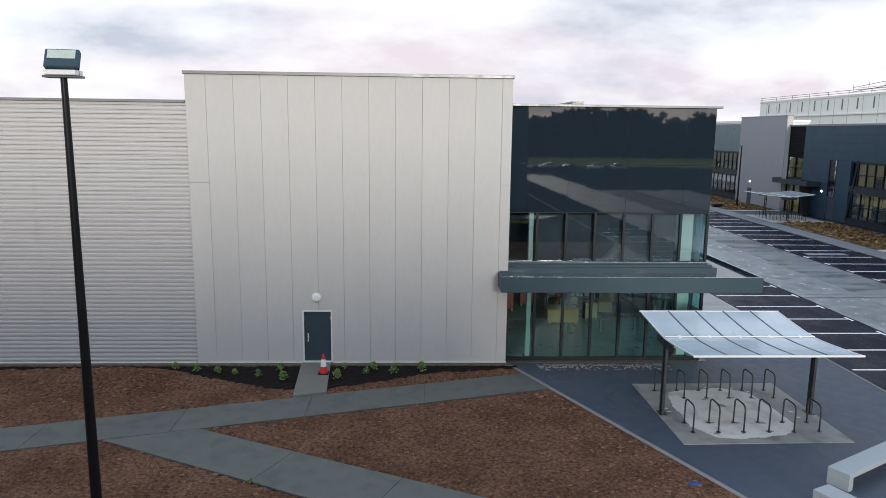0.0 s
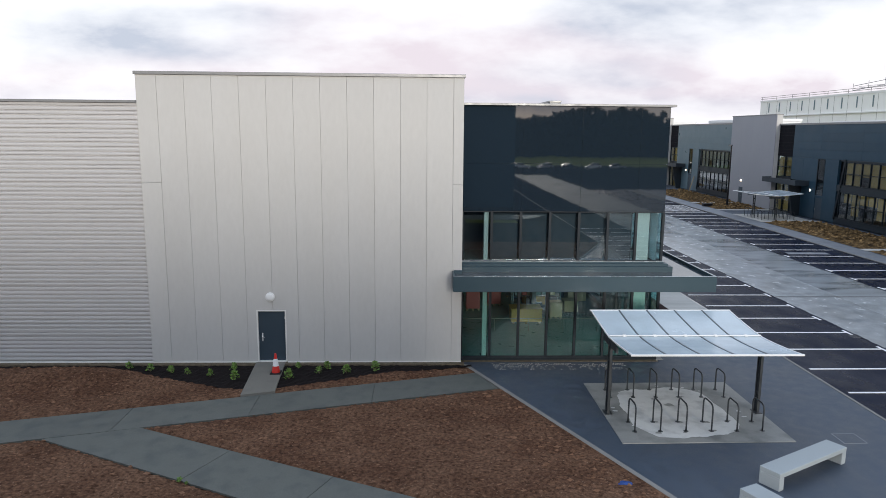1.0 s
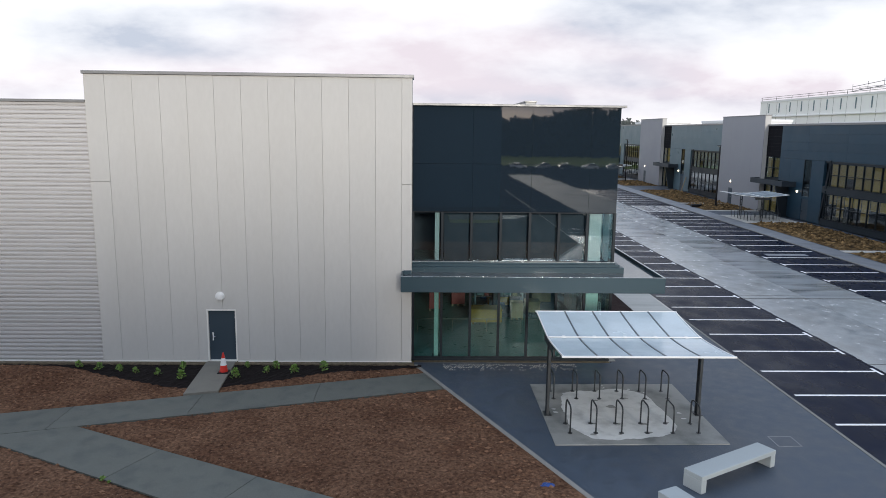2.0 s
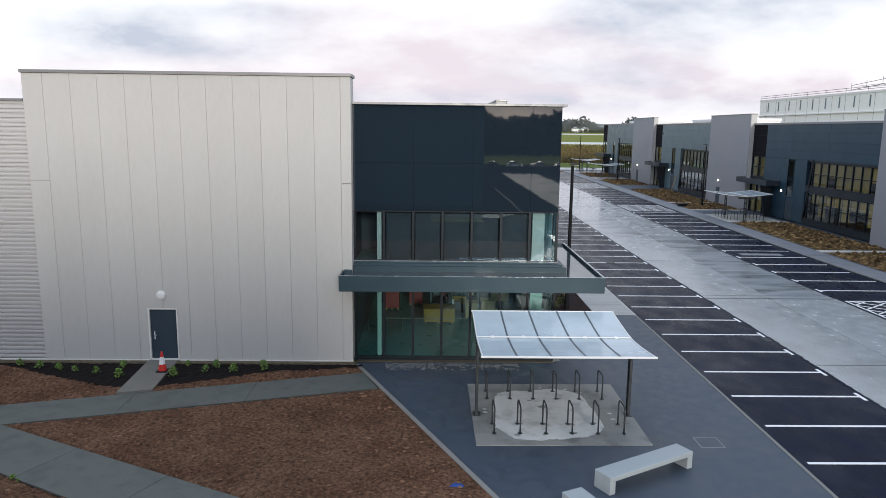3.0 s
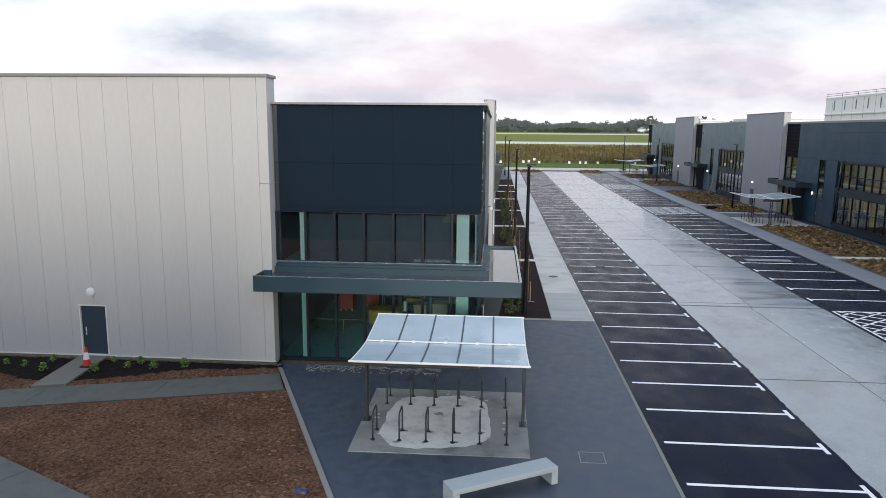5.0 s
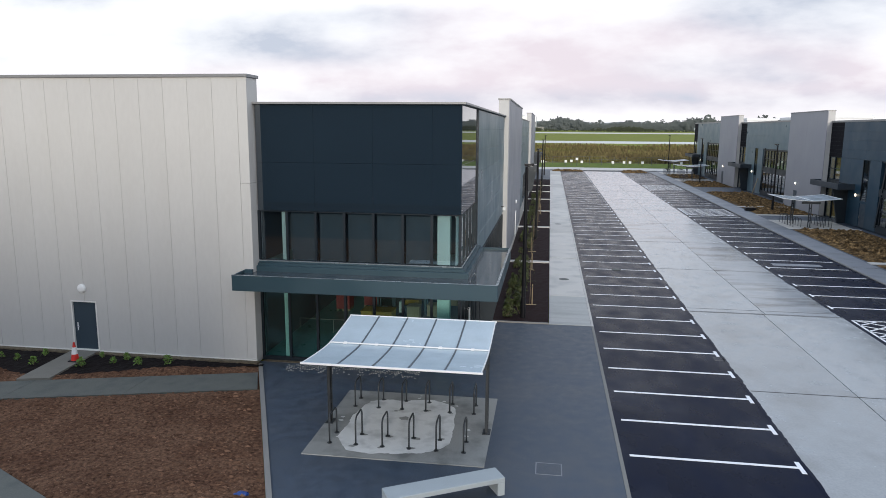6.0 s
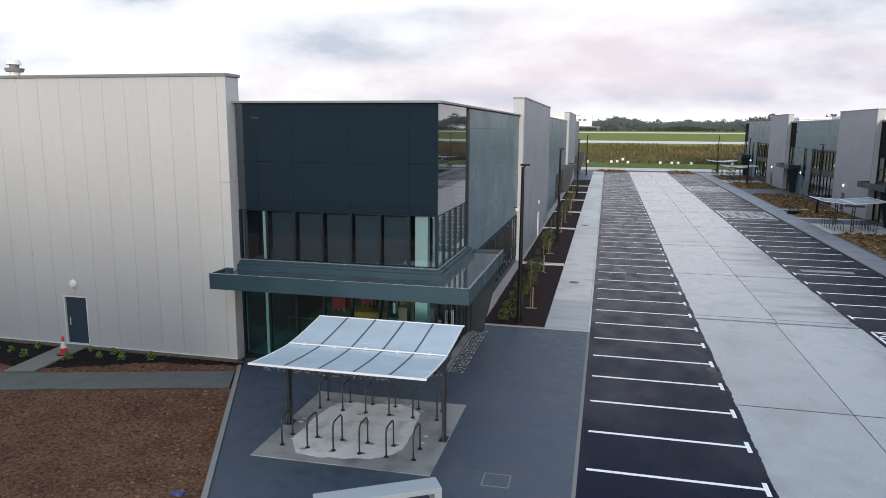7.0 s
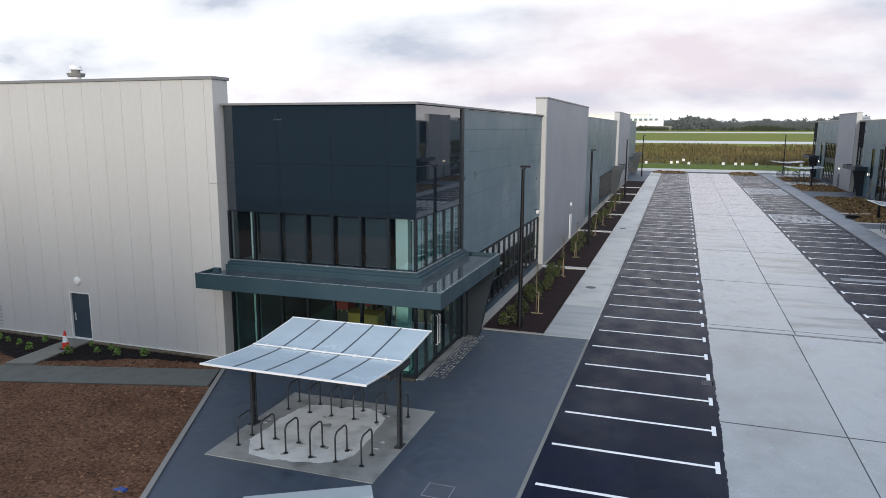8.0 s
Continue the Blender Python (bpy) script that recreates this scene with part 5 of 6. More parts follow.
    # tall entrance slot beside the pier
    slot = structure(numbered("window_slot"), f.box(-0.2, -0.045, yt - 2.35, yt + 1.0, 6.55, 10.15), M_FRAME, "tall dark entrance slot with louvres and glazing", "window")
    for i in range(9):
        part("louvre", f.box(-0.045, -0.02, yt - 2.3, yt + 1.0, 6.58 + i * 0.395, 6.58 + i * 0.395 + 0.385), M_LOUVRE, slot)
    for i in range(3):
        y = yt - 2.3 + i * 1.6
        part("mullion", f.box(-0.18, -0.02, y - 0.05, y + 0.05, 0.05, 6.55), M_FRAME, slot)
        if i < 2:
            part("pane", f.box(-0.12, -0.1, y + 0.05, y + 1.55, 4.2, 6.5), M_GLASSD, slot).visible_shadow = False
            part("pane", f.box(-0.12, -0.1, y + 0.05, y + 1.55, 0.1, 3.5), M_GLASSD, slot).visible_shadow = False
            part("transom", f.box(-0.18, -0.04, y + 0.05, y + 1.55, 5.3, 5.38), M_FRAME, slot)
    part("transom", f.box(-0.18, -0.02, yt - 2.35, yt + 1.0, 3.5, 4.2), M_FRAME, slot)
    # amber sheets imitate the light inside the entrance by colour
    if blinds:
        for i in range(2):
            y = yt - 2.25 + i * 1.6
            for z0, z1 in ((0.12, 3.4), (4.25, 6.45)):
                eb = thing("entrance_blind", x0 - s * 0.27, y + 0.75, lift + z0, "amber sheet standing for the lit entrance behind the glazing", "blind", "entrance blinds")
                part("cloth", B(-0.01, 0.01, -0.7, 0.7, 0.03, z1 - z0), M_BLINDY, eb)
                part("bottom_bar", B(-0.02, 0.02, -0.7, 0.7, 0.0, 0.03), M_FRAME, eb)
    canopy_small(f, yt - 6.3, yt + 1.2, 1.55 if s > 0 else 1.6)
    fin_small(f, yt - 4.75, 0.75, 1.45)
    if inner:
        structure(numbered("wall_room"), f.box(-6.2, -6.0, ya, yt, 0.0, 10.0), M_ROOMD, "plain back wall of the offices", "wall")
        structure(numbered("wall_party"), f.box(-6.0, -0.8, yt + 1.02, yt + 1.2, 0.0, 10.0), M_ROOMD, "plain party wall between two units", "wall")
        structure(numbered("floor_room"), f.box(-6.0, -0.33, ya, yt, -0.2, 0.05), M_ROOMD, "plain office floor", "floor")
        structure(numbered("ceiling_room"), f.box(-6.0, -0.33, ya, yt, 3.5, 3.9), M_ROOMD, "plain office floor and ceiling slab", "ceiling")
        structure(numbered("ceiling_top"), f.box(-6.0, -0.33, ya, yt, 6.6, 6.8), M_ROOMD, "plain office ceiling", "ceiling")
    if blinds:
        w = (win_b - win_a) / win_n
        for r, (z0, z1) in enumerate(((4.1, 6.28), (0.8, 3.2))):
            for i in range(win_n):
                lo = z0 + (0.0 if (i * 7 + r * 3) % 5 else 0.9)
                a = win_a + i * w
                if r == 1:
                    lo = z1 - (0.9 if i % 3 else 2.1)
                bl = thing("window_blind", x0 - s * 0.13, a + w / 2, lift + lo, "amber pleated blind behind an office window" if amber else "pale grey pleated blind behind an office window", "blind", "office window blinds")
                part("cloth", B(-0.01, 0.01, -w / 2 + 0.07, w / 2 - 0.07, 0, z1 - lo), M_BLINDY if amber else M_BLINDG, bl)
                part("bottom_bar", B(-0.02, 0.02, -w / 2 + 0.07, w / 2 - 0.07, -0.03, 0.0), M_FRAME, bl)


# dark terrace across the road
RX, RT = 44.1, 43.6
for k in range(-1, 4):
    yt = 44.7 + 36.2 * k
    lift = gz(yt)
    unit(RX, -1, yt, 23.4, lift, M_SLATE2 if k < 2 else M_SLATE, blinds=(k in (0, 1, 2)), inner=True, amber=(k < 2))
    if k < 3:
        tower(RT, -1, yt + 1.0, yt + 12.8, 0.75, lift, 11.38, M_TOWER_SHADE, door_y=yt + 8.4)
structure("roof_far", P([(44.6, -20), (75, -20), (75, 49.34), (75, 153), (44.6, 153), (44.6, 49.34)], 9.9, 10.1), M_TRIM, "flat grey roof of the dark terrace", "roof")
structure("wall_far_end", B(45.3, 75, 152.9, 153.2, 0, 10.8), M_SLATE, "plain end wall of the dark terrace", "wall")
for y0, y1, z1 in ((93.5, 112, 11.0), (130, 148, 11.0), (57.6, 78, 10.6)):
    rl = thing("roof_light", 50.5, (y0 + y1) / 2, 10.1, "long white roof upstand behind the parapet", "roof light", "roof upstands")
    h = (y1 - y0) / 2
    part("kerb", B(-2.5, 2.5, -h, h, 0, (z1 - 10.1) * 0.6 + gz(y1), 0.02), M_WHITE, rl)
    part("cap", B(-2.6, 2.6, -h - 0.1, h + 0.1, (z1 - 10.1) * 0.6 + gz(y1), z1 - 10.1 + gz(y1), 0.03), M_WHITE, rl)

# the glazed building's long side
fl = Face(10.95, 1, 0.0)
sw = structure("wall_side", fl.box(-0.5, -0.06, 32.4, 50.3, 3.5, 10.23), M_SLATE, "long side wall clad in wide slate-grey panels", "wall")
zs = [3.5, 4.45, 5.43, 6.42, 7.40, 8.38, 9.36, 10.23]
for z0, z1 in zip(zs, zs[1:]):
    for a, b in ((32.42, 39.4), (39.4, 45.4), (45.4, 50.3)):
        part("panel", fl.box(-0.06, 0.0, a + 0.005, b - 0.005, z0 + 0.005, z1 - 0.005, 0.006), M_SLATE, sw)
part("base_panel", fl.box(-0.4, -0.01, 33.0, 50.3, 0.0, 0.5), M_SLATE2, sw)
part("end_panel", fl.box(-0.4, -0.005, 32.4, 34.2, 0.5, 3.5), M_SLATE, sw)
band_window(fl, 34.3, 49.9, 0.58, 3.4, 13, 0.0, M_GLASSD, "band of clear office panes with upright bars", 1.5)
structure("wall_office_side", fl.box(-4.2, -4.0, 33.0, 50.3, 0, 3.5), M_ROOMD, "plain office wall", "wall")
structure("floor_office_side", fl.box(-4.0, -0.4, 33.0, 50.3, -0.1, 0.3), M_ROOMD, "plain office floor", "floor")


def side_unit(ya, yt):
    """A slate-clad front between two piers on the glazed building's side, with a low band of panes and an entrance canopy."""
    f = Face(10.95, 1, gz((ya + yt) / 2))
    core = structure(numbered("wall_unit"), f.box(-0.5, -0.06, ya, yt, 3.55, 10.15), M_SLATE, "unit front clad in wide slate-grey panels", "wall")
    n = round((yt - ya) / 6.0)
    for z0, z1 in zip(zs, zs[1:]):
        for i in range(n):
            part("panel", f.box(-0.06, 0.0, ya + (yt - ya) * i / n + 0.005, ya + (yt - ya) * (i + 1) / n - 0.005, z0 + 0.05, z1 + 0.04, 0.006), M_SLATE, core)
    part("lower_panel", f.box(-0.4, 0.0, ya, yt - 20.5, 0.0, 3.54, 0.006), M_SLATE, core)
    part("base_panel", f.box(-0.4, -0.01, yt - 20.5, yt, -0.2, 0.6), M_SLATE2, core)
    part("coping", f.box(-0.6, 0.06, ya, yt, 10.27, 10.38, 0.01), M_TRIM, core)
    band_window(f, yt - 20.4, yt - 5.0, 0.68, 3.45, 13, 0.0, M_GLASSD, "low band of clear office panes with upright bars", 1.6)
    # near-black slab again; colour supplies the shade of the recess
    part("entrance_shade_panel", f.box(-0.32, -0.12, yt - 4.9, yt, 0.6, 3.5), M_FRAME, core, "near-black panel giving the recess beside the entrance its shade")
    canopy_small(f, yt - 5.3, yt + 1.2, 1.6)
    fin_small(f, yt - 5.2, 0.75, 1.45)
    structure(numbered("wall_room"), f.box(-4.2, -4.0, ya, yt, 0.0, 3.5), M_ROOMD, "plain back wall of the offices", "wall")
    structure(numbered("floor_room"), f.box(-4.0, -0.4, ya, yt, -0.2, 0.3), M_ROOMD, "plain office floor", "floor")


cam_box = thing("security_camera", 10.96, 48.6, 4.1, "small dark wall-mounted security camera", "camera")
part("bracket", B(0, 0.16, -0.03, 0.03, -0.03, 0.03), M_BLACK, cam_box)
part("housing", B(0.1, 0.3, -0.08, 0.08, -0.25, -0.03, 0.02), M_WHITE, cam_box, "white housing")
tower(11.3, 1, 50.3, 72.2, 0.78, gz(52), 11.41, M_TOWER_SHADE, door_y=62.0, lamp_lit=False, door_mat=M_CLADW)
side_unit(72.2, 108.4)
tower(11.3, 1, 108.4, 130.2, 0.78, gz(115), 11.41, M_TOWER_SHADE)
side_unit(130.2, 154.0)

# ------------------------------------------------------------------ beyond the estate
hangar = thing("hangar", 150, 190, 0, "large white industrial shed with louvred openings and roof rails", "building")
def hangar_build():
    x0, x1, y0, y1, top = 115.0, 215.0, 60.0, 232.0, 20.2
    hangar.matrix_basis = Matrix.Identity(4)
    part("wall", B(x0, x1, y0, y1, 0, top), M_CLADW, hangar)
    for i in range(22):
        y = 226 - i * 6.6
        part("louvre", B(x0 - 0.1, x0 + 0.05, y, y + 0.42, 16.4, 19.3), M_SLATE, hangar, "narrow grey louvre")
    part("gutter", B(x0 - 0.4, x0, y0, y1, 15.0, 15.3), M_WHITE, hangar)
    for z in (20.8, 21.4):
        part("roof_rail", T((x0, y0, z), (x0, y1, z), 0.06, 0.06, 6), M_STEEL, hangar)
    for i in range(19):
        y = 62 + i * 9.4
        part("rail_post", T((x0, y, top), (x0, y, 21.45), 0.06, 0.06, 6), M_STEEL, hangar)
    for k in (0, 1.2):
        part("stair_rail", T((x0 + 6, y1 - 40, 21.5 + k), (x0 + 6, y1 - 120, 26.5 + k), 0.07, 0.07, 6), M_STEEL, hangar)
    for i in range(13):
        v = i / 12
        y, z = y1 - 40 - 80 * v, 21.5 + 5 * v
        part("stair_post", T((x0 + 6, y, z), (x0 + 6, y, z + 1.9), 0.05, 0.05, 6), M_STEEL, hangar)
    for k in (2.4, 3.0):
        part("back_rail", T((x0 + 14, y0, 20.3 + k), (x0 + 14, y1 - 30, 20.3 + k), 0.05, 0.05, 6), M_STEEL, hangar)
    for i in range(28):
        y = y0 + i * 6.2
        part("panel_joint", B(x0 - 0.03, x0, y, y + 0.08, 0.0, 20.1), M_KERB, hangar)
    part("coping", B(x0 - 0.15, x0 + 0.4, y0, y1 + 0.1, 19.75, 20.3), M_WHITE, hangar)
hangar_build()

rnd = random.Random(11)
# verge, fence with white signs
structure("verge", lane(-120, 260, 167, 186, -0.1, 0.05), M_VERGE, "bright green grass verge", "grass")
fence = thing("fence", 20, 175, gz(175), "wire fence of thin posts hung with white signs", "fence")
fence.matrix_basis = Matrix.Identity(4)
pmesh = mesh_of("post", T((0, 0, 0), (0, 0, 2.1), 0.05, 0.05, 6), M_STEEL)
for i in range(60):
    piece("post", pmesh, fence, pose(-60 + i * 3.0, 178, gz(178)))
for z in (0.7, 1.4, 2.05):
    part("wire", T((-60, 178, gz(178) + z), (117, 178, gz(178) + z), 0.025, 0.025, 5), M_STEEL, fence)
spost = mesh_of("sign_post", T((0, 0, 0), (0, 0, 1.5), 0.04, 0.04, 6), M_STEEL)
smesh = mesh_of("sign_board", B(-0.29, 0.29, -0.04, 0.0, 0, 0.58), M_WHITE)
for i, x in enumerate((18.07, 19.4, 20.7, 21.9, 29.2, 31.8, 33.2, 36.1, 8.0, 12.5, 45, 52, 60)):
    piece("sign_board", smesh, fence, pose(x, 172, gz(172) + (0.85, 0.95, 1.45, 0.75)[i % 4 if i < 4 else 3]))
    piece("sign_post", spost, fence, pose(x, 172.05, gz(172), 0, 0, 0))
# brown scrub of upright stems
verts, faces = [], []
for i in range(26000):
    y = 188 + 150 * rnd.random() ** 1.3
    x = rnd.uniform(-70, 150)
    h = rnd.uniform(0.5, 1.7) * (1.2 if noise.noise((x * 0.05, y * 0.05, 0)) > 0 else 0.7)
    w = rnd.uniform(0.12, 0.5)
    a = rnd.uniform(0, math.pi)
    dx, dy = math.cos(a) * w, math.sin(a) * w
    z = gz(y) - 0.1
    b = len(verts)
    verts += [(x - dx, y - dy, z), (x + dx, y + dy, z), (x + dx * 0.5 + rnd.uniform(-0.3, 0.3), y + dy * 0.5, z + h), (x - dx * 0.4, y - dy * 0.4, z + h * rnd.uniform(0.7, 1.0))]
    faces.append((b, b + 1, b + 2, b + 3))
me = bpy.data.meshes.new("scrub")
me.from_pydata(verts, [], faces)
me.materials.append(M_SCRUB)
tagged(new("scrub", me), "rough brown winter scrub before the airfield", "scrub", kind="stuff")
structure("scrub_ground", lane(-120, 260, 186, 345, -0.1, 0.02), M_SCRUB, "brown rough ground under the scrub", "ground")
structure("taxiway", lane(-500, 600, 400, 452, -0.1, 0.05), M_RUNWAY, "pale taxiway across the airfield", "road")
structure("runway", lane(-900, 1100, 900, 1010, -0.1, 0.1), M_RUNWAY, "pale runway across the airfield", "road")


def far_clumps(name, label, n, xr, yr, hr, seed, base, mt=M_FAR_HAZE):
    """Many small ragged leaf clumps that make a far wood."""
    r = random.Random(seed)
    verts, faces = [], []
    for i in range(n):
        x, y = r.uniform(*xr), r.uniform(*yr)
        big = 0.58 + 0.7 * noise.noise((x * 0.011, 0, seed)) + 0.45 * noise.noise((x * 0.05, y * 0.02, seed))
        h = r.uniform(*hr) * max(0.32, big)
        for j in range(34):
            u, a0, q = r.random() ** 0.5, r.uniform(0, 2 * math.pi), r.uniform(-1, 1)
            w = math.sqrt(1 - q * q)
            cx, cy = x + u * w * math.cos(a0) * h * 0.42, y + u * w * math.sin(a0) * h * 0.3
            cz = base(y) + h * (0.5 + 0.5 * q * (0.6 + 0.4 * u))
            s = h * r.uniform(0.05, 0.10)
            b = len(verts)
            for k in range(5):
                a = k * 2 * math.pi / 5 + r.random()
                verts.append((cx + math.cos(a) * s * r.uniform(0.6, 1.3), cy + r.uniform(-s, s) * 0.25, cz + math.sin(a) * s * r.uniform(0.6, 1.2)))
            faces.append(tuple(range(b, b + 5)))
    me = bpy.data.meshes.new(name)
    me.from_pydata(verts, [], faces)
    me.materials.append(mt)
    tagged(new(name, me), label, "trees", kind="stuff")


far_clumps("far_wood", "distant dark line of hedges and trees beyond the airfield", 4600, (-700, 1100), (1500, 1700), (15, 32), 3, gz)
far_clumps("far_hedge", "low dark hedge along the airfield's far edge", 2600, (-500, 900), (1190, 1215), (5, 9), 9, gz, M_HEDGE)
bm = bmesh.new()
crest = []
for i in range(261):
    x = -2600 + 20 * i
    h = 20 + 7 * noise.noise((x * 0.0022, 0, 1)) + 4 * noise.noise((x * 0.012, 0, 6)) + 1.6 * noise.noise((x * 0.07, 0, 8))
    crest.append([bm.verts.new((x, 1750, gz(1750) - 1)), bm.verts.new((x, 1790, gz(1750) + h)), bm.verts.new((x, 1900, gz(1750) - 1))])
for a, b in zip(crest, crest[1:]):
    bm.faces.new((a[0], b[0], b[1], a[1]))
    bm.faces.new((a[1], b[1], b[2], a[2]))
structure("far_hill", bm, M_HILL_HAZE, "low far ridge of fields and woodland, greyed to carry the haze", "hill")
far_clumps("wood_behind", "dark line of trees behind the car park", 1500, (-160, 220), (-250, -215), (18, 26), 5, lambda y: 0.0, M_WOOD)

term = thing("terminal", 0, 0, 0, "large white terminal building beyond the airfield", "building")
term.matrix_basis = Matrix.Identity(4)
part("wall", B(-165, -45.0, 1480, 1540, 0, 38.5), M_CLADW, term)
part("wall", B(-45.0, -16.0, 1478, 1530, 0, 37.0), M_CLADW, term)
part("annex", B(-63.0, 1.0, 1465, 1478, 0, 16.0), M_KERB, term, "low grey annex")
part("roof", B(-167, -43.0, 1478, 1541, 38.5, 41.0), M_WHITE, term)
for i in range(6):
    part("window", B(-83 + i * 10, -77 + i * 10, 1477.2, 1480, 27, 31), M_SLATE, term)
house = thing("farmhouse", 0, 0, 0, "small white house by the far hedge", "house")
house.matrix_basis = Matrix.Identity(4)
for x in (268, 285):
    part("wall", B(x, x + 14, 1300, 1310, 0, gz(1300) + 6), M_WHITE, house)
    part("roof", side_prism(bmesh.new(), [(x - 1, gz(1300) + 6), (x + 15, gz(1300) + 6), (x + 7, gz(1300) + 10)], 1299, 1311), M_SLATE, house)

# dark hall behind the camera's side of the lawn
hall = thing("opposite_hall", 0, 0, 0, "large plain dark grey hall across the lawn", "building")
hall.matrix_basis = Matrix.Identity(4)
part("wall", B(-70, 11.75, -55, -24, 0, 13.4), M_SLATE2, hall)
part("coping", B(-70.1, 11.85, -55.1, -23.9, 13.4, 13.6), M_TRIM, hall)
part("plinth", B(-70.05, 11.8, -24.0, -23.95, 0, 0.9), M_SLATE3, hall, "low dark plinth")

# ------------------------------------------------------------------ cycle shelters and stands
M_ROOFPAN = node_mat("frosted_roof_sheet", (0.50, 0.58, 0.63), 0.18, var=0.08, scale=1.0, fine=20, stain=0.25, stain_col=(0.42, 0.47, 0.5), stain_scale=1.5)
M_RIB = node_mat("roof_rib", (0.10, 0.115, 0.13), 0.45, var=0.05)


def shelter(x, y, z, rz, label):
    """Shallow valley roof of five curved sheets on two twin posts; local x along it, local y from front to back."""
    sh = thing("cycle_shelter", x, y, z, label, "shelter", "cycle shelters", rz=rz)
    L = 5.1
    def prof(v):
        # v from 0 (front) to 1 (back)
        return 2.58 + (0.20 * ((0.5 - v) / 0.5) ** 1.5 if v < 0.5 else 0.25 * ((v - 0.5) / 0.5) ** 1.25)
    D = 4.95
    for i in range(5):
        a, b = -L / 2 + L * i / 5 + 0.012, -L / 2 + L * (i + 1) / 5 - 0.012
        bm = bmesh.new()
        prev = None
        for j in range(13):
            v = j / 12
            yy, zz = -D / 2 + D * v, prof(v)
            row = [bm.verts.new(c) for c in ((a, yy, zz), (b, yy, zz), (b, yy, zz - 0.02), (a, yy, zz - 0.02))]
            if prev:
                for k in range(4):
                    m = (k + 1) % 4
                    bm.faces.new((prev[k], prev[m], row[m], row[k]))
            else:
                bm.faces.new(row)
            prev = row
        bm.faces.new(list(reversed(prev)))
        part("roof_sheet", bm, M_ROOFPAN, sh, "frosted blue-white sheet")
    for i in range(6):
        xx = -L / 2 + L * i / 5
        rw, rd = (0.026, 0.07) if 0 < i < 5 else (0.018, 0.03)
        bm = bmesh.new()
        prev = None
        for j in range(13):
            v = j / 12
            yy, zz = -D / 2 + D * v, prof(v)
            row = [bm.verts.new(c) for c in ((xx - rw, yy, zz + 0.014), (xx + rw, yy, zz + 0.014), (xx + rw, yy, zz - rd), (xx - rw, yy, zz - rd))]
            if prev:
                for k in range(4):
                    m = (k + 1) % 4
                    bm.faces.new((prev[k], prev[m], row[m], row[k]))
            else:
                bm.faces.new(row)
            prev = row
        bm.faces.new(list(reversed(prev)))
        part("rib", bm, M_RIB if 0 < i < 5 else M_WHITE, sh)
    part("front_gutter", B(-L / 2 - 0.05, L / 2 + 0.05, -D / 2 - 0.06, -D / 2, prof(0) - 0.035, prof(0) + 0.02, 0.006), M_WHITE, sh, "white front trim")
    part("back_trim", B(-L / 2 - 0.05, L / 2 + 0.05, D / 2, D / 2 + 0.05, prof(1) - 0.03, prof(1) + 0.02, 0.006), M_WHITE, sh)
    vm = 0.505
    part("purlin", B(-L / 2, L / 2, -D / 2 + D * vm - 0.03, -D / 2 + D * vm + 0.03, prof(vm) + 0.016, prof(vm) + 0.05, 0.006), M_WHITE, sh, "white cross rail over the roof")
    for i in range(5):
        xx = -L / 2 + L * (i + 0.5) / 5
        part("clip", B(xx - 0.05, xx + 0.05, -D / 2 + D * vm - 0.06, -D / 2 + D * vm + 0.06, prof(vm) + 0.012, prof(vm) + 0.065), M_WHITE, sh)
    part("beam", B(-L / 2, L / 2, -0.18, -0.08, 2.36, prof(0.5) - 0.08), M_STEEL, sh)
    for sx in (-1, 1):
        xx = sx * (L / 2 - 0.02)
        for dy in (-0.09, 0.09):
            part("post", B(xx - 0.045, xx + 0.045, -0.13 + dy - 0.035, -0.13 + dy + 0.035, 0.0, 2.48, 0.006), M_STEEL, sh)
        part("bracket", side_prism(bmesh.new(), [(xx - 0.03, 2.3), (xx + 0.03, 2.3), (xx + 0.03, 2.49), (xx - 0.03, 2.49)], -0.9, 0.7), M_STEEL, sh)
        part("base_plate", B(xx - 0.12, xx + 0.12, -0.33, 0.07, 0.0, 0.02), M_STAND, sh, "bolted steel base plate")
        for dz in (0.6, 1.2, 1.8):
            part("spacer", B(xx - 0.03, xx + 0.03, -0.19, -0.07, dz, dz + 0.12), M_STEEL, sh)
    return sh


SH = shelter(9.95, 21.29, 0.025, 0, "curved frosted cycle shelter on dark twin posts")
for x, y, rz in ((39.6, 74.4, -90), (39.6, 131.5, -90), (39.6, 150.0, -90), (39.6, 38.2, -90)):
    copy_thing(SH, pose(x - 0.25, y, gz(y) + 0.04, 0, 0, rz) @ Matrix.Diagonal((0.98, 1.06, 1, 1)))
    structure(numbered("cycle_pad_far"), P([(x - 2.5, y - 2.8), (x + 3.6, y - 2.8), (x + 3.6, y + 3.0), (x - 2.5, y + 3.0)], -0.05, 0.045), M_FOOT, "pale concrete pad under a cycle shelter", "pavement")


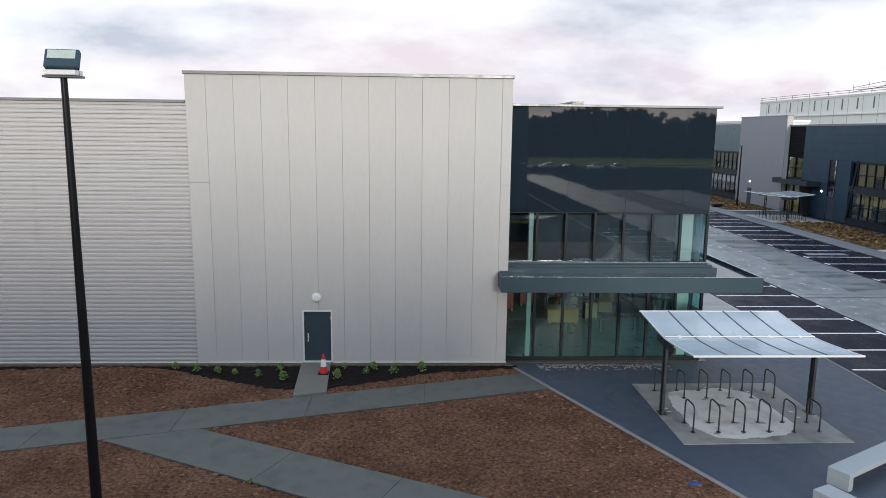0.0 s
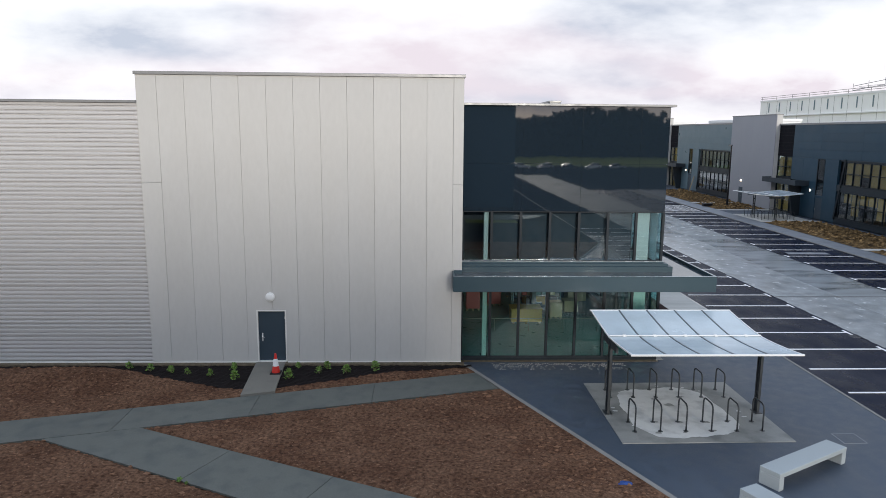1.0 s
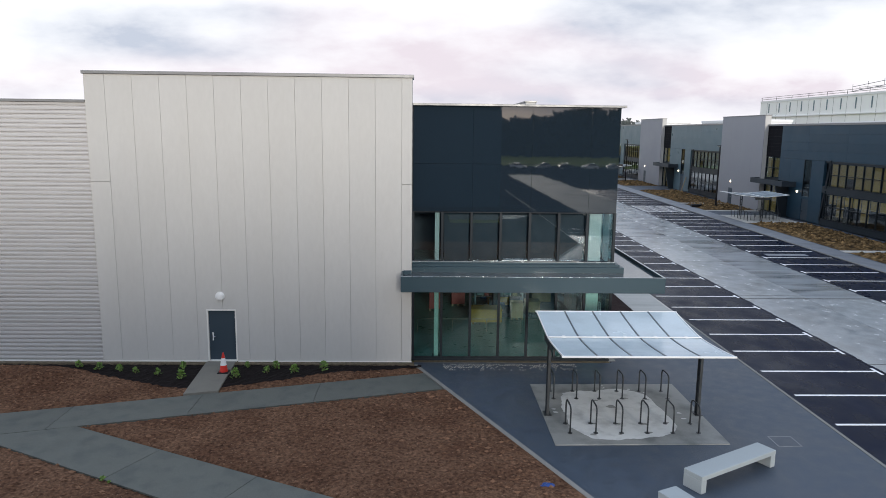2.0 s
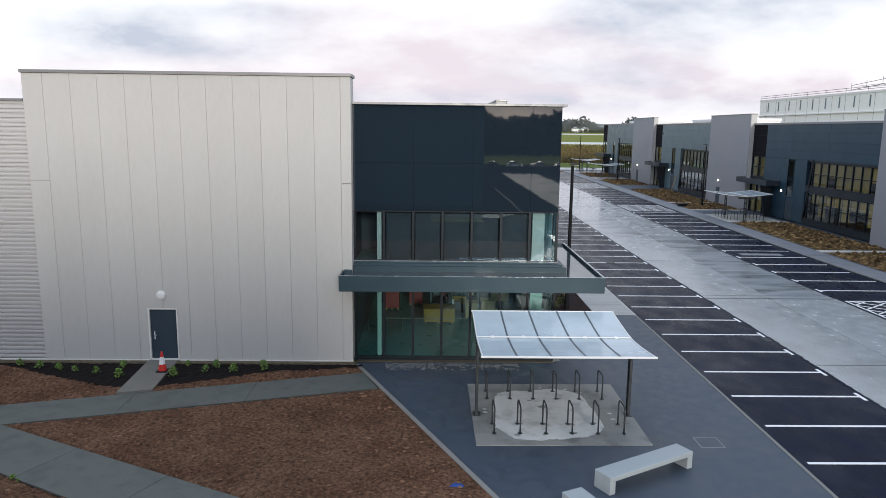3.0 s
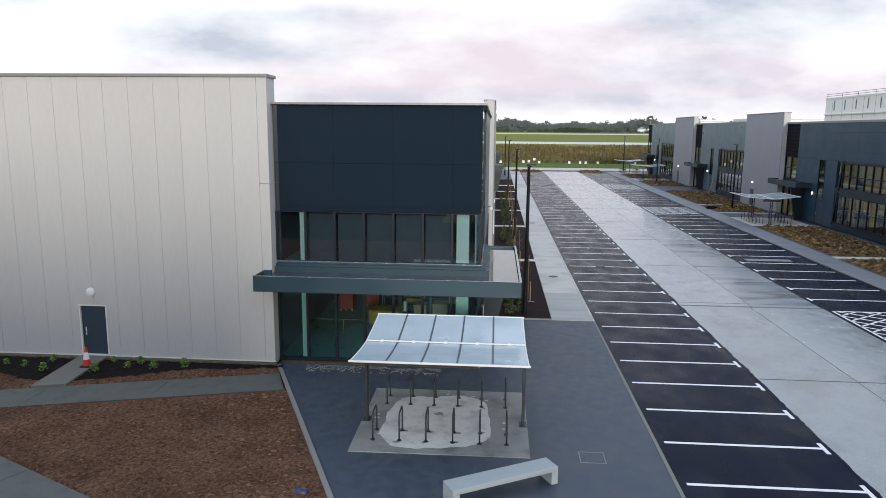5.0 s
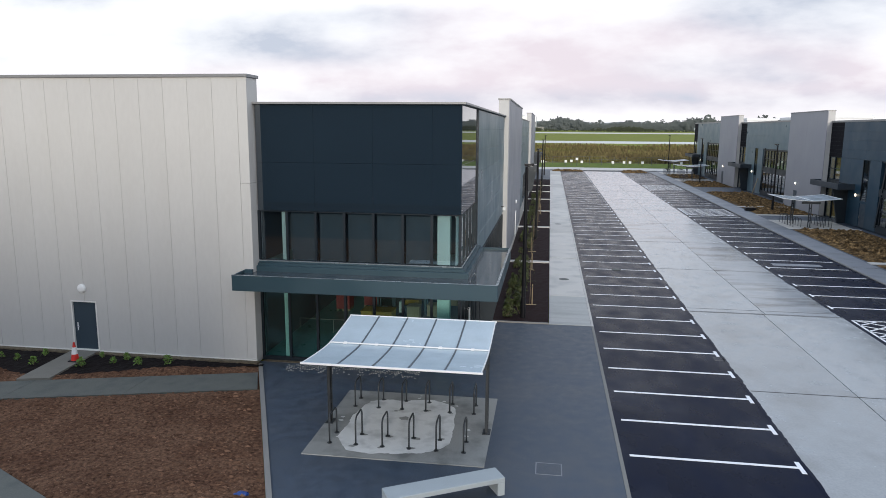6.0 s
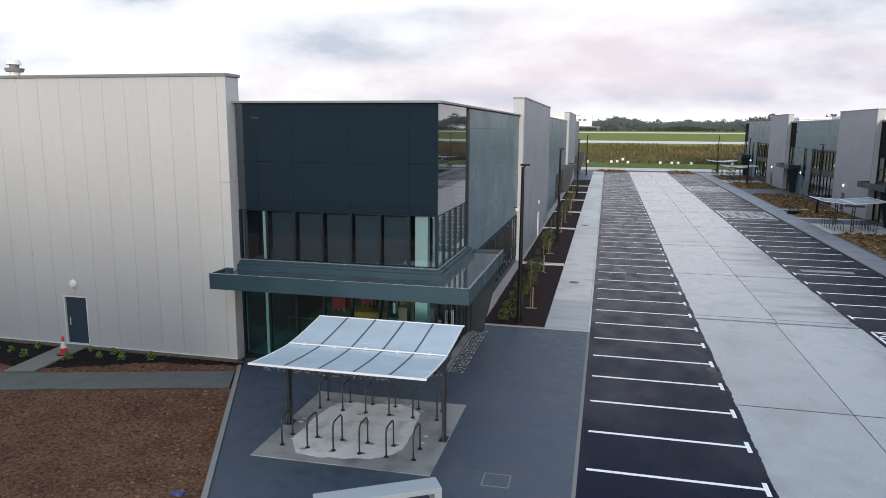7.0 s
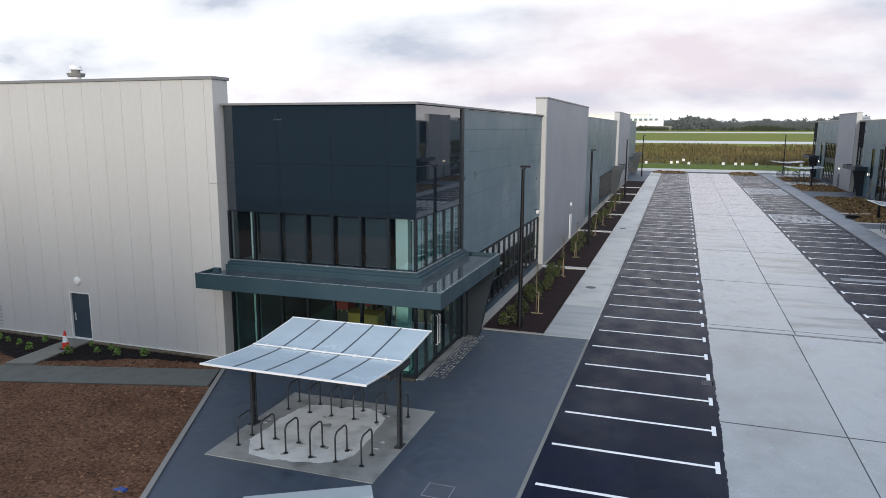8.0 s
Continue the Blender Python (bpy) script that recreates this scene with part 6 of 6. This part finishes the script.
def stand(x, y, z, rz=0):
    st = thing("cycle_stand", x, y, z, "hoop-shaped stainless steel cycle stand", "cycle stand", "cycle stands", rz=rz)
    h, w, r = 0.86, 0.36, 0.18
    pts = [(0, -w, 0), (0, -w, 0.3), (0, -w, h - r)]
    for i in range(1, 7):
        a = math.pi / 2 * i / 6
        pts.append((0, -w + r - r * math.cos(a), h - r + r * math.sin(a)))
    for i in range(0, 7):
        a = math.pi / 2 * i / 6
        pts.append((0, w - r + r * math.sin(a), h - r + r * math.cos(a)))
    pts += [(0, w, 0.3), (0, w, 0)]
    part("hoop", bent(pts, 0.026, 10), M_STAND, st, smooth=True)
    for s in (-1, 1):
        part("foot_plate", T((0, s * w, 0), (0, s * w, 0.012), 0.075, 0.075, 14), M_STAND, st)
    return st


ST = None
for i in range(6):
    for yy in (20.0, 22.83):
        x = 7.88 + 0.812 * i
        if ST is None:
            ST = stand(x, yy, 0.028)
        else:
            copy_thing(ST, pose(x, yy, 0.028))
for cx, cy in ((39.6, 74.1), (39.6, 131.2), (39.6, 149.7), (39.6, 37.9)):
    for i in range(6):
        for dx in (-1.4, 1.4):
            copy_thing(ST, pose(cx + dx, cy - 2.0 + 0.8 * i, gz(cy) + 0.05, 0, 0, 90))

# ------------------------------------------------------------------ benches
def bench(x, y, rz):
    b = thing("bench", x, y, 0, "low pale cast-concrete bench on two end slabs", "bench", "concrete benches", rz=rz)
    part("seat", bevelled(B(-1.57, 1.57, -0.30, 0.30, 0.36, 0.495), 0.012), M_BENCH, b)
    for s in (-1, 1):
        part("leg", bevelled(B(min(s * 1.57, s * 1.37), max(s * 1.57, s * 1.37), -0.298, 0.298, 0.0, 0.36), 0.012), M_BENCH, b)
    part("drip_groove", B(-1.35, 1.35, -0.2, 0.2, 0.352, 0.358), M_JOINT, b)
    return b


BE = bench(11.775, 16.985, 29.6)
copy_thing(BE, pose(10.10, 13.98, 0, 0, 0, -65))

# ------------------------------------------------------------------ traffic cone
cone = thing("traffic_cone", -4.32, 24.78, 0.13, "red traffic cone with a white sleeve on the path", "traffic cone")
part("base", bevelled(B(-0.2, 0.2, -0.2, 0.2, 0, 0.05), 0.015), M_BLACK, cone, "black rubber base")
part("lower_cone", T((0, 0, 0.05), (0, 0, 0.30), 0.155, 0.115, 24), M_ORANGE, cone, smooth=False)
part("sleeve", T((0, 0, 0.30), (0, 0, 0.58), 0.118, 0.070, 24), M_WHITE, cone, "white reflective sleeve")
part("top", T((0, 0, 0.58), (0, 0, 0.78), 0.068, 0.032, 24), M_ORANGE, cone)

bag = thing("plastic_bag", 6.62, 16.3, 0.05, "crumpled bright blue plastic bag on the earth", "bag")
bm = bmesh.new()
bmesh.ops.create_icosphere(bm, subdivisions=3, radius=0.17)
for v in bm.verts:
    n = 1 + 0.35 * noise.noise(v.co * 9) + 0.2 * noise.noise(v.co * 23)
    v.co = Vector((v.co.x * 1.2 * n, v.co.y * 0.8 * n, max(-0.02, v.co.z * 0.55 * n)))
part("film", bm, node_mat("blue_plastic", (0.01, 0.05, 0.22), 0.35, var=0.2), bag)

# ------------------------------------------------------------------ lamps on posts
def road_lamp(x, y, rz):
    lp = thing("street_lamp", x, y, gz(y), "slim black street lamp with a short flat lantern", "street lamp", "street lamps", rz=rz)
    part("pole", T((0, 0, 0), (0, 0, 7.6), 0.11, 0.075, 12), M_BLACK, lp)
    part("base_sleeve", T((0, 0, 0), (0, 0, 1.1), 0.13, 0.13, 12), M_BLACK, lp)
    part("arm", T((0, 0, 7.55), (0.2, 0, 7.68), 0.035, 0.035, 8), M_BLACK, lp)
    ln = part("lantern", bevelled(B(-0.12, 0.34, -0.11, 0.11, 7.64, 7.74), 0.025), M_BLACK, lp)
    part("lens", B(0.08, 0.30, -0.08, 0.08, 7.625, 7.639), M_WHITE, ln, "pale lamp glass")
    return lp


LP = road_lamp(13.08, 34.85, 0)
for y in (60.2, 98.5, 140.0):
    copy_thing(LP, pose(13.2, y, gz(y)))
for y in (84.6, 124.3, 157.0):
    copy_thing(LP, pose(39.6, y, gz(y), 0, 0, 180))

# a board leaning on the dark unit, and a small black case on the footway
bd = thing("plank", 43.3, 106.6, gz(106.6) + 0.02, "pale timber board leaning against the dark unit", "board")
bm = B(-0.02, 0.02, -0.15, 0.15, 0.0, 2.4, 0.004)
bmesh.ops.transform(bm, matrix=pose(0, 0, 0.01, 0, 16, 0), verts=list(bm.verts))
part("board", bm, M_STAKE, bd)
bk = thing("plastic_case", 37.4, 85.3, gz(85.3) + 0.06, "low black plastic case lying on the footway", "case")
part("case_body", B(-0.6, 0.6, -0.35, 0.35, 0, 0.28, 0.05), M_BLACK, bk)
part("case_lid", B(-0.62, 0.62, -0.37, 0.37, 0.28, 0.34, 0.02), M_BLACK, bk)

fl_ = thing("floodlight", -5.64, 9.3, -0.015, "tall black pole carrying a tilted flood lamp", "floodlight")
part("pole", T((0, 0, 0), (0, 0, 9.92), 0.10, 0.043, 16), M_BLACK, fl_)
part("cap_plate", B(-0.24, 0.24, -0.1, 0.1, 9.92, 9.95, 0.004), M_RIB, fl_)
part("yoke", bent([(-0.2, 0, 9.95), (-0.2, 0, 10.06), (-0.2, 0, 10.12)], 0.012), M_STEEL, fl_)
part("yoke", bent([(0.2, 0, 9.95), (0.2, 0, 10.06), (0.2, 0, 10.12)], 0.012), M_STEEL, fl_)
bm = B(-0.215, 0.215, -0.14, 0.14, -0.05, 0.05, 0.015)
bmesh.ops.transform(bm, matrix=pose(0, 0, 10.16, 62, 0, 8), verts=list(bm.verts))
hd = part("lamp_head", bm, M_CANOPY, fl_, "dark green-grey lamp housing")
bm = B(-0.175, 0.175, -0.015, 0.115, 0.05, 0.058)
bmesh.ops.transform(bm, matrix=pose(0, 0, 10.16, 62, 0, 8), verts=list(bm.verts))
part("lamp_glass", bm, node_mat("lamp_glass", (0.45, 0.52, 0.45), 0.2, var=0.1), hd, "greenish lamp glass")
part("tray", B(-0.21, 0.21, -0.12, 0.10, 9.955, 10.02, 0.004), M_WHITE, fl_, "white mounting tray")

# ------------------------------------------------------------------ plants
def leaf_mass(seed, n, rx, ry, h, size, lean=0.5):
    """Separate small leaves on a loose dome."""
    r = random.Random(seed)
    bm = bmesh.new()
    for i in range(n):
        a, t = r.uniform(0, 2 * math.pi), r.random() ** 0.6
        z = h * r.random() ** 0.8
        w = math.sqrt(max(0.05, 1 - (z / h) ** 2)) * (0.75 + 0.35 * noise.noise((math.cos(a) * 2, math.sin(a) * 2, z * 3 + seed)))
        c = Vector((math.cos(a) * rx * t * w, math.sin(a) * ry * t * w, z + 0.02))
        d = Vector((r.uniform(-1, 1), r.uniform(-1, 1), r.uniform(-0.2, 1))).normalized()
        e = d.cross(Vector((r.uniform(-1, 1), r.uniform(-1, 1), r.uniform(-1, 1)))).normalized()
        s = size * r.uniform(0.6, 1.3)
        q = [c - d * s, c + e * s * 0.42, c + d * s, c - e * s * 0.42]
        bm.faces.new([bm.verts.new(p) for p in q])
    return bm


def shrub(name, seed, x, y, z, n, rx, h, size, mat, label, group):
    ob = thing(name, x, y, z, label, "shrub", group)
    r = random.Random(seed)
    bm = bmesh.new()
    for i in range(5):
        a = r.uniform(0, 6.28)
        tube(bm, (0, 0, -0.03), (math.cos(a) * rx * 0.5, math.sin(a) * rx * 0.5, h * 0.7), 0.012, 0.005, 5)
    part("stems", bm, M_BARK, ob)
    part("foliage", leaf_mass(seed, n, rx, rx, h, size), mat, ob)
    return ob


small = [shrub("young_shrub", 20 + i, *p, 0.09, 90, 0.20, 0.25, 0.05, M_LEAF, "small bright green shrub newly planted in the mulch", "wall-bed shrubs") for i, p in enumerate(((-10.1, 25.45), (-9.2, 25.2), (-8.35, 25.0)))]
for i, (x, y) in enumerate(((-7.65, 24.8), (-6.75, 24.6), (-6.0, 25.25), (-5.75, 24.25), (-3.75, 24.35), (-3.6, 25.45), (-2.7, 24.85), (-2.45, 25.35), (-1.65, 24.9), (-0.6, 25.2))):
    copy_thing(small[i % 3], pose(x, y, 0.10, 0, 0, i * 67) @ Matrix.Scale(0.85 + 0.12 * (i % 5), 4))
hed = [shrub("hedge_shrub", 40 + i, *p, 0.05, 230, 0.40, 0.62, 0.07, M_LEAFD, "leafy dark green shrub in the mulch strip", "mulch strip shrubs") for i, p in enumerate(((12.3, 34.9), (12.9, 35.5), (12.3, 36.2)))]
r = random.Random(8)
y = 36.9
i = 0
while y < 100:
    for x in (12.2, 12.75):
        if r.random() < (0.6 if y < 50 else 0.5) and not any(abs(y - c - 0.27) < 0.7 for c in (49.6, 67.0, 79.8, 92.7)):
            yy = y + r.uniform(-0.2, 0.2)
            copy_thing(hed[i % 3], pose(x + r.uniform(-0.15, 0.15), yy, gz(yy) + 0.03, 0, 0, r.uniform(0, 360)) @ Matrix.Scale(r.uniform(0.45, 1.15), 4))
            i += 1
    y += 0.75


wd = shrub("weed", 77, -5.19, 16.66, 0.05, 34, 0.10, 0.10, 0.05, M_LEAF, "small green weed sprouting beside the footpath", "weeds")
copy_thing(wd, pose(-4.98, 16.55, 0.05, 0, 0, 80) @ Matrix.Scale(0.6, 4))


def young_tree(x, y):
    t = thing("young_tree", x, y, gz(y) + 0.03, "thin staked young tree in the mulch strip", "tree", "young trees")
    part("trunk", bent([(0, 0, -0.05), (0.01, 0.01, 0.9), (-0.02, 0.02, 1.7), (0.01, 0.0, 2.6)], 0.016, 6), M_BARK, t)
    rr = random.Random(int(y * 10))
    bm = bmesh.new()
    for k in range(9):
        z = rr.uniform(1.1, 2.5)
        a = rr.uniform(0, 6.28)
        l = rr.uniform(0.2, 0.5)
        tube(bm, (0, 0, z), (math.cos(a) * l, math.sin(a) * l, z + l * 0.9), 0.008, 0.003, 5)
    part("limbs", bm, M_BARK, t)
    bm = leaf_mass(int(y * 7), 70, 0.4, 0.4, 1.5, 0.04)
    bmesh.ops.translate(bm, vec=(0, 0, 1.1), verts=list(bm.verts))
    part("crown", bm, M_LEAFD, t, "few small leaves")
    part("stake", T((0.12, 0, -0.05), (0.12, 0, 1.15), 0.035, 0.03, 8), M_STAKE, t, "pale timber stake")
    part("tie", B(-0.02, 0.13, -0.03, 0.03, 0.98, 1.03), M_BLACK, t)
    part("root_board", B(-0.25, 0.35, -0.05, 0.05, 0.0, 0.03), M_STAKE, t)
    return t


YT = young_tree(13.35, 37.5)
for y in (47.2, 54.0, 61.4, 65.0, 71.5, 77.5, 84.0, 91.0, 98.5):
    copy_thing(YT, pose(13.15 + 0.1 * math.sin(y), y, gz(y) + 0.03, 0, 0, y * 37))

# ------------------------------------------------------------------ parked cars
M_TYRE = node_mat("tyre", (0.015, 0.015, 0.015), 0.8)
M_CARGLASS = node_mat("car_glass", (0.01, 0.012, 0.015), 0.05, spec=0.7, var=0.02)


def car(x, y, z, rz, paint, label):
    c = thing("parked_car", x, y, z, label, "car", "parked cars", rz=rz)
    body = [(-2.1, 0.32), (2.1, 0.32), (2.15, 0.62), (2.0, 0.82), (1.05, 0.95), (-1.75, 0.98), (-2.1, 0.85)]
    bm = side_prism(bmesh.new(), body, -0.87, 0.87)
    part("body", bevelled(bm, 0.05), paint, c)
    cab = [(-1.7, 0.97), (0.95, 0.95), (0.25, 1.42), (-1.15, 1.45)]
    part("cabin_glass", bevelled(side_prism(bmesh.new(), cab, -0.74, 0.74), 0.03), M_CARGLASS, c)
    part("roof_panel", B(-1.1, 0.22, -0.68, 0.68, 1.43, 1.49, 0.02), paint, c)
    for wx in (-1.3, 1.32):
        for s in (-1, 1):
            w = part("wheel", T((wx, s * 0.70, 0.32), (wx, s * 0.89, 0.32), 0.32, 0.32, 18), M_TYRE, c)
            part("rim", T((wx, s * 0.885, 0.32), (wx, s * 0.90, 0.32), 0.2, 0.2, 14), M_CHROME, w)
    for s in (-1, 1):
        part("headlight", B(2.0, 2.14, s * 0.65 - 0.16, s * 0.65 + 0.16, 0.62, 0.76), M_WHITE, c)
    return c


paints = [node_mat("car_silver", (0.5, 0.5, 0.52), 0.25, metal=0.6, var=0.02), node_mat("car_white", (0.75, 0.75, 0.75), 0.25, var=0.02), node_mat("car_dark", (0.03, 0.035, 0.045), 0.2, var=0.02)]
for i in range(7):
    car(15.0 + i * 6.3, -127 - (i % 2) * 0.4, -0.03, 180 * (i % 2), paints[(i * 2) % 3], ("silver", "dark", "white")[i % 3] + " hatchback parked in the row behind the lawn")
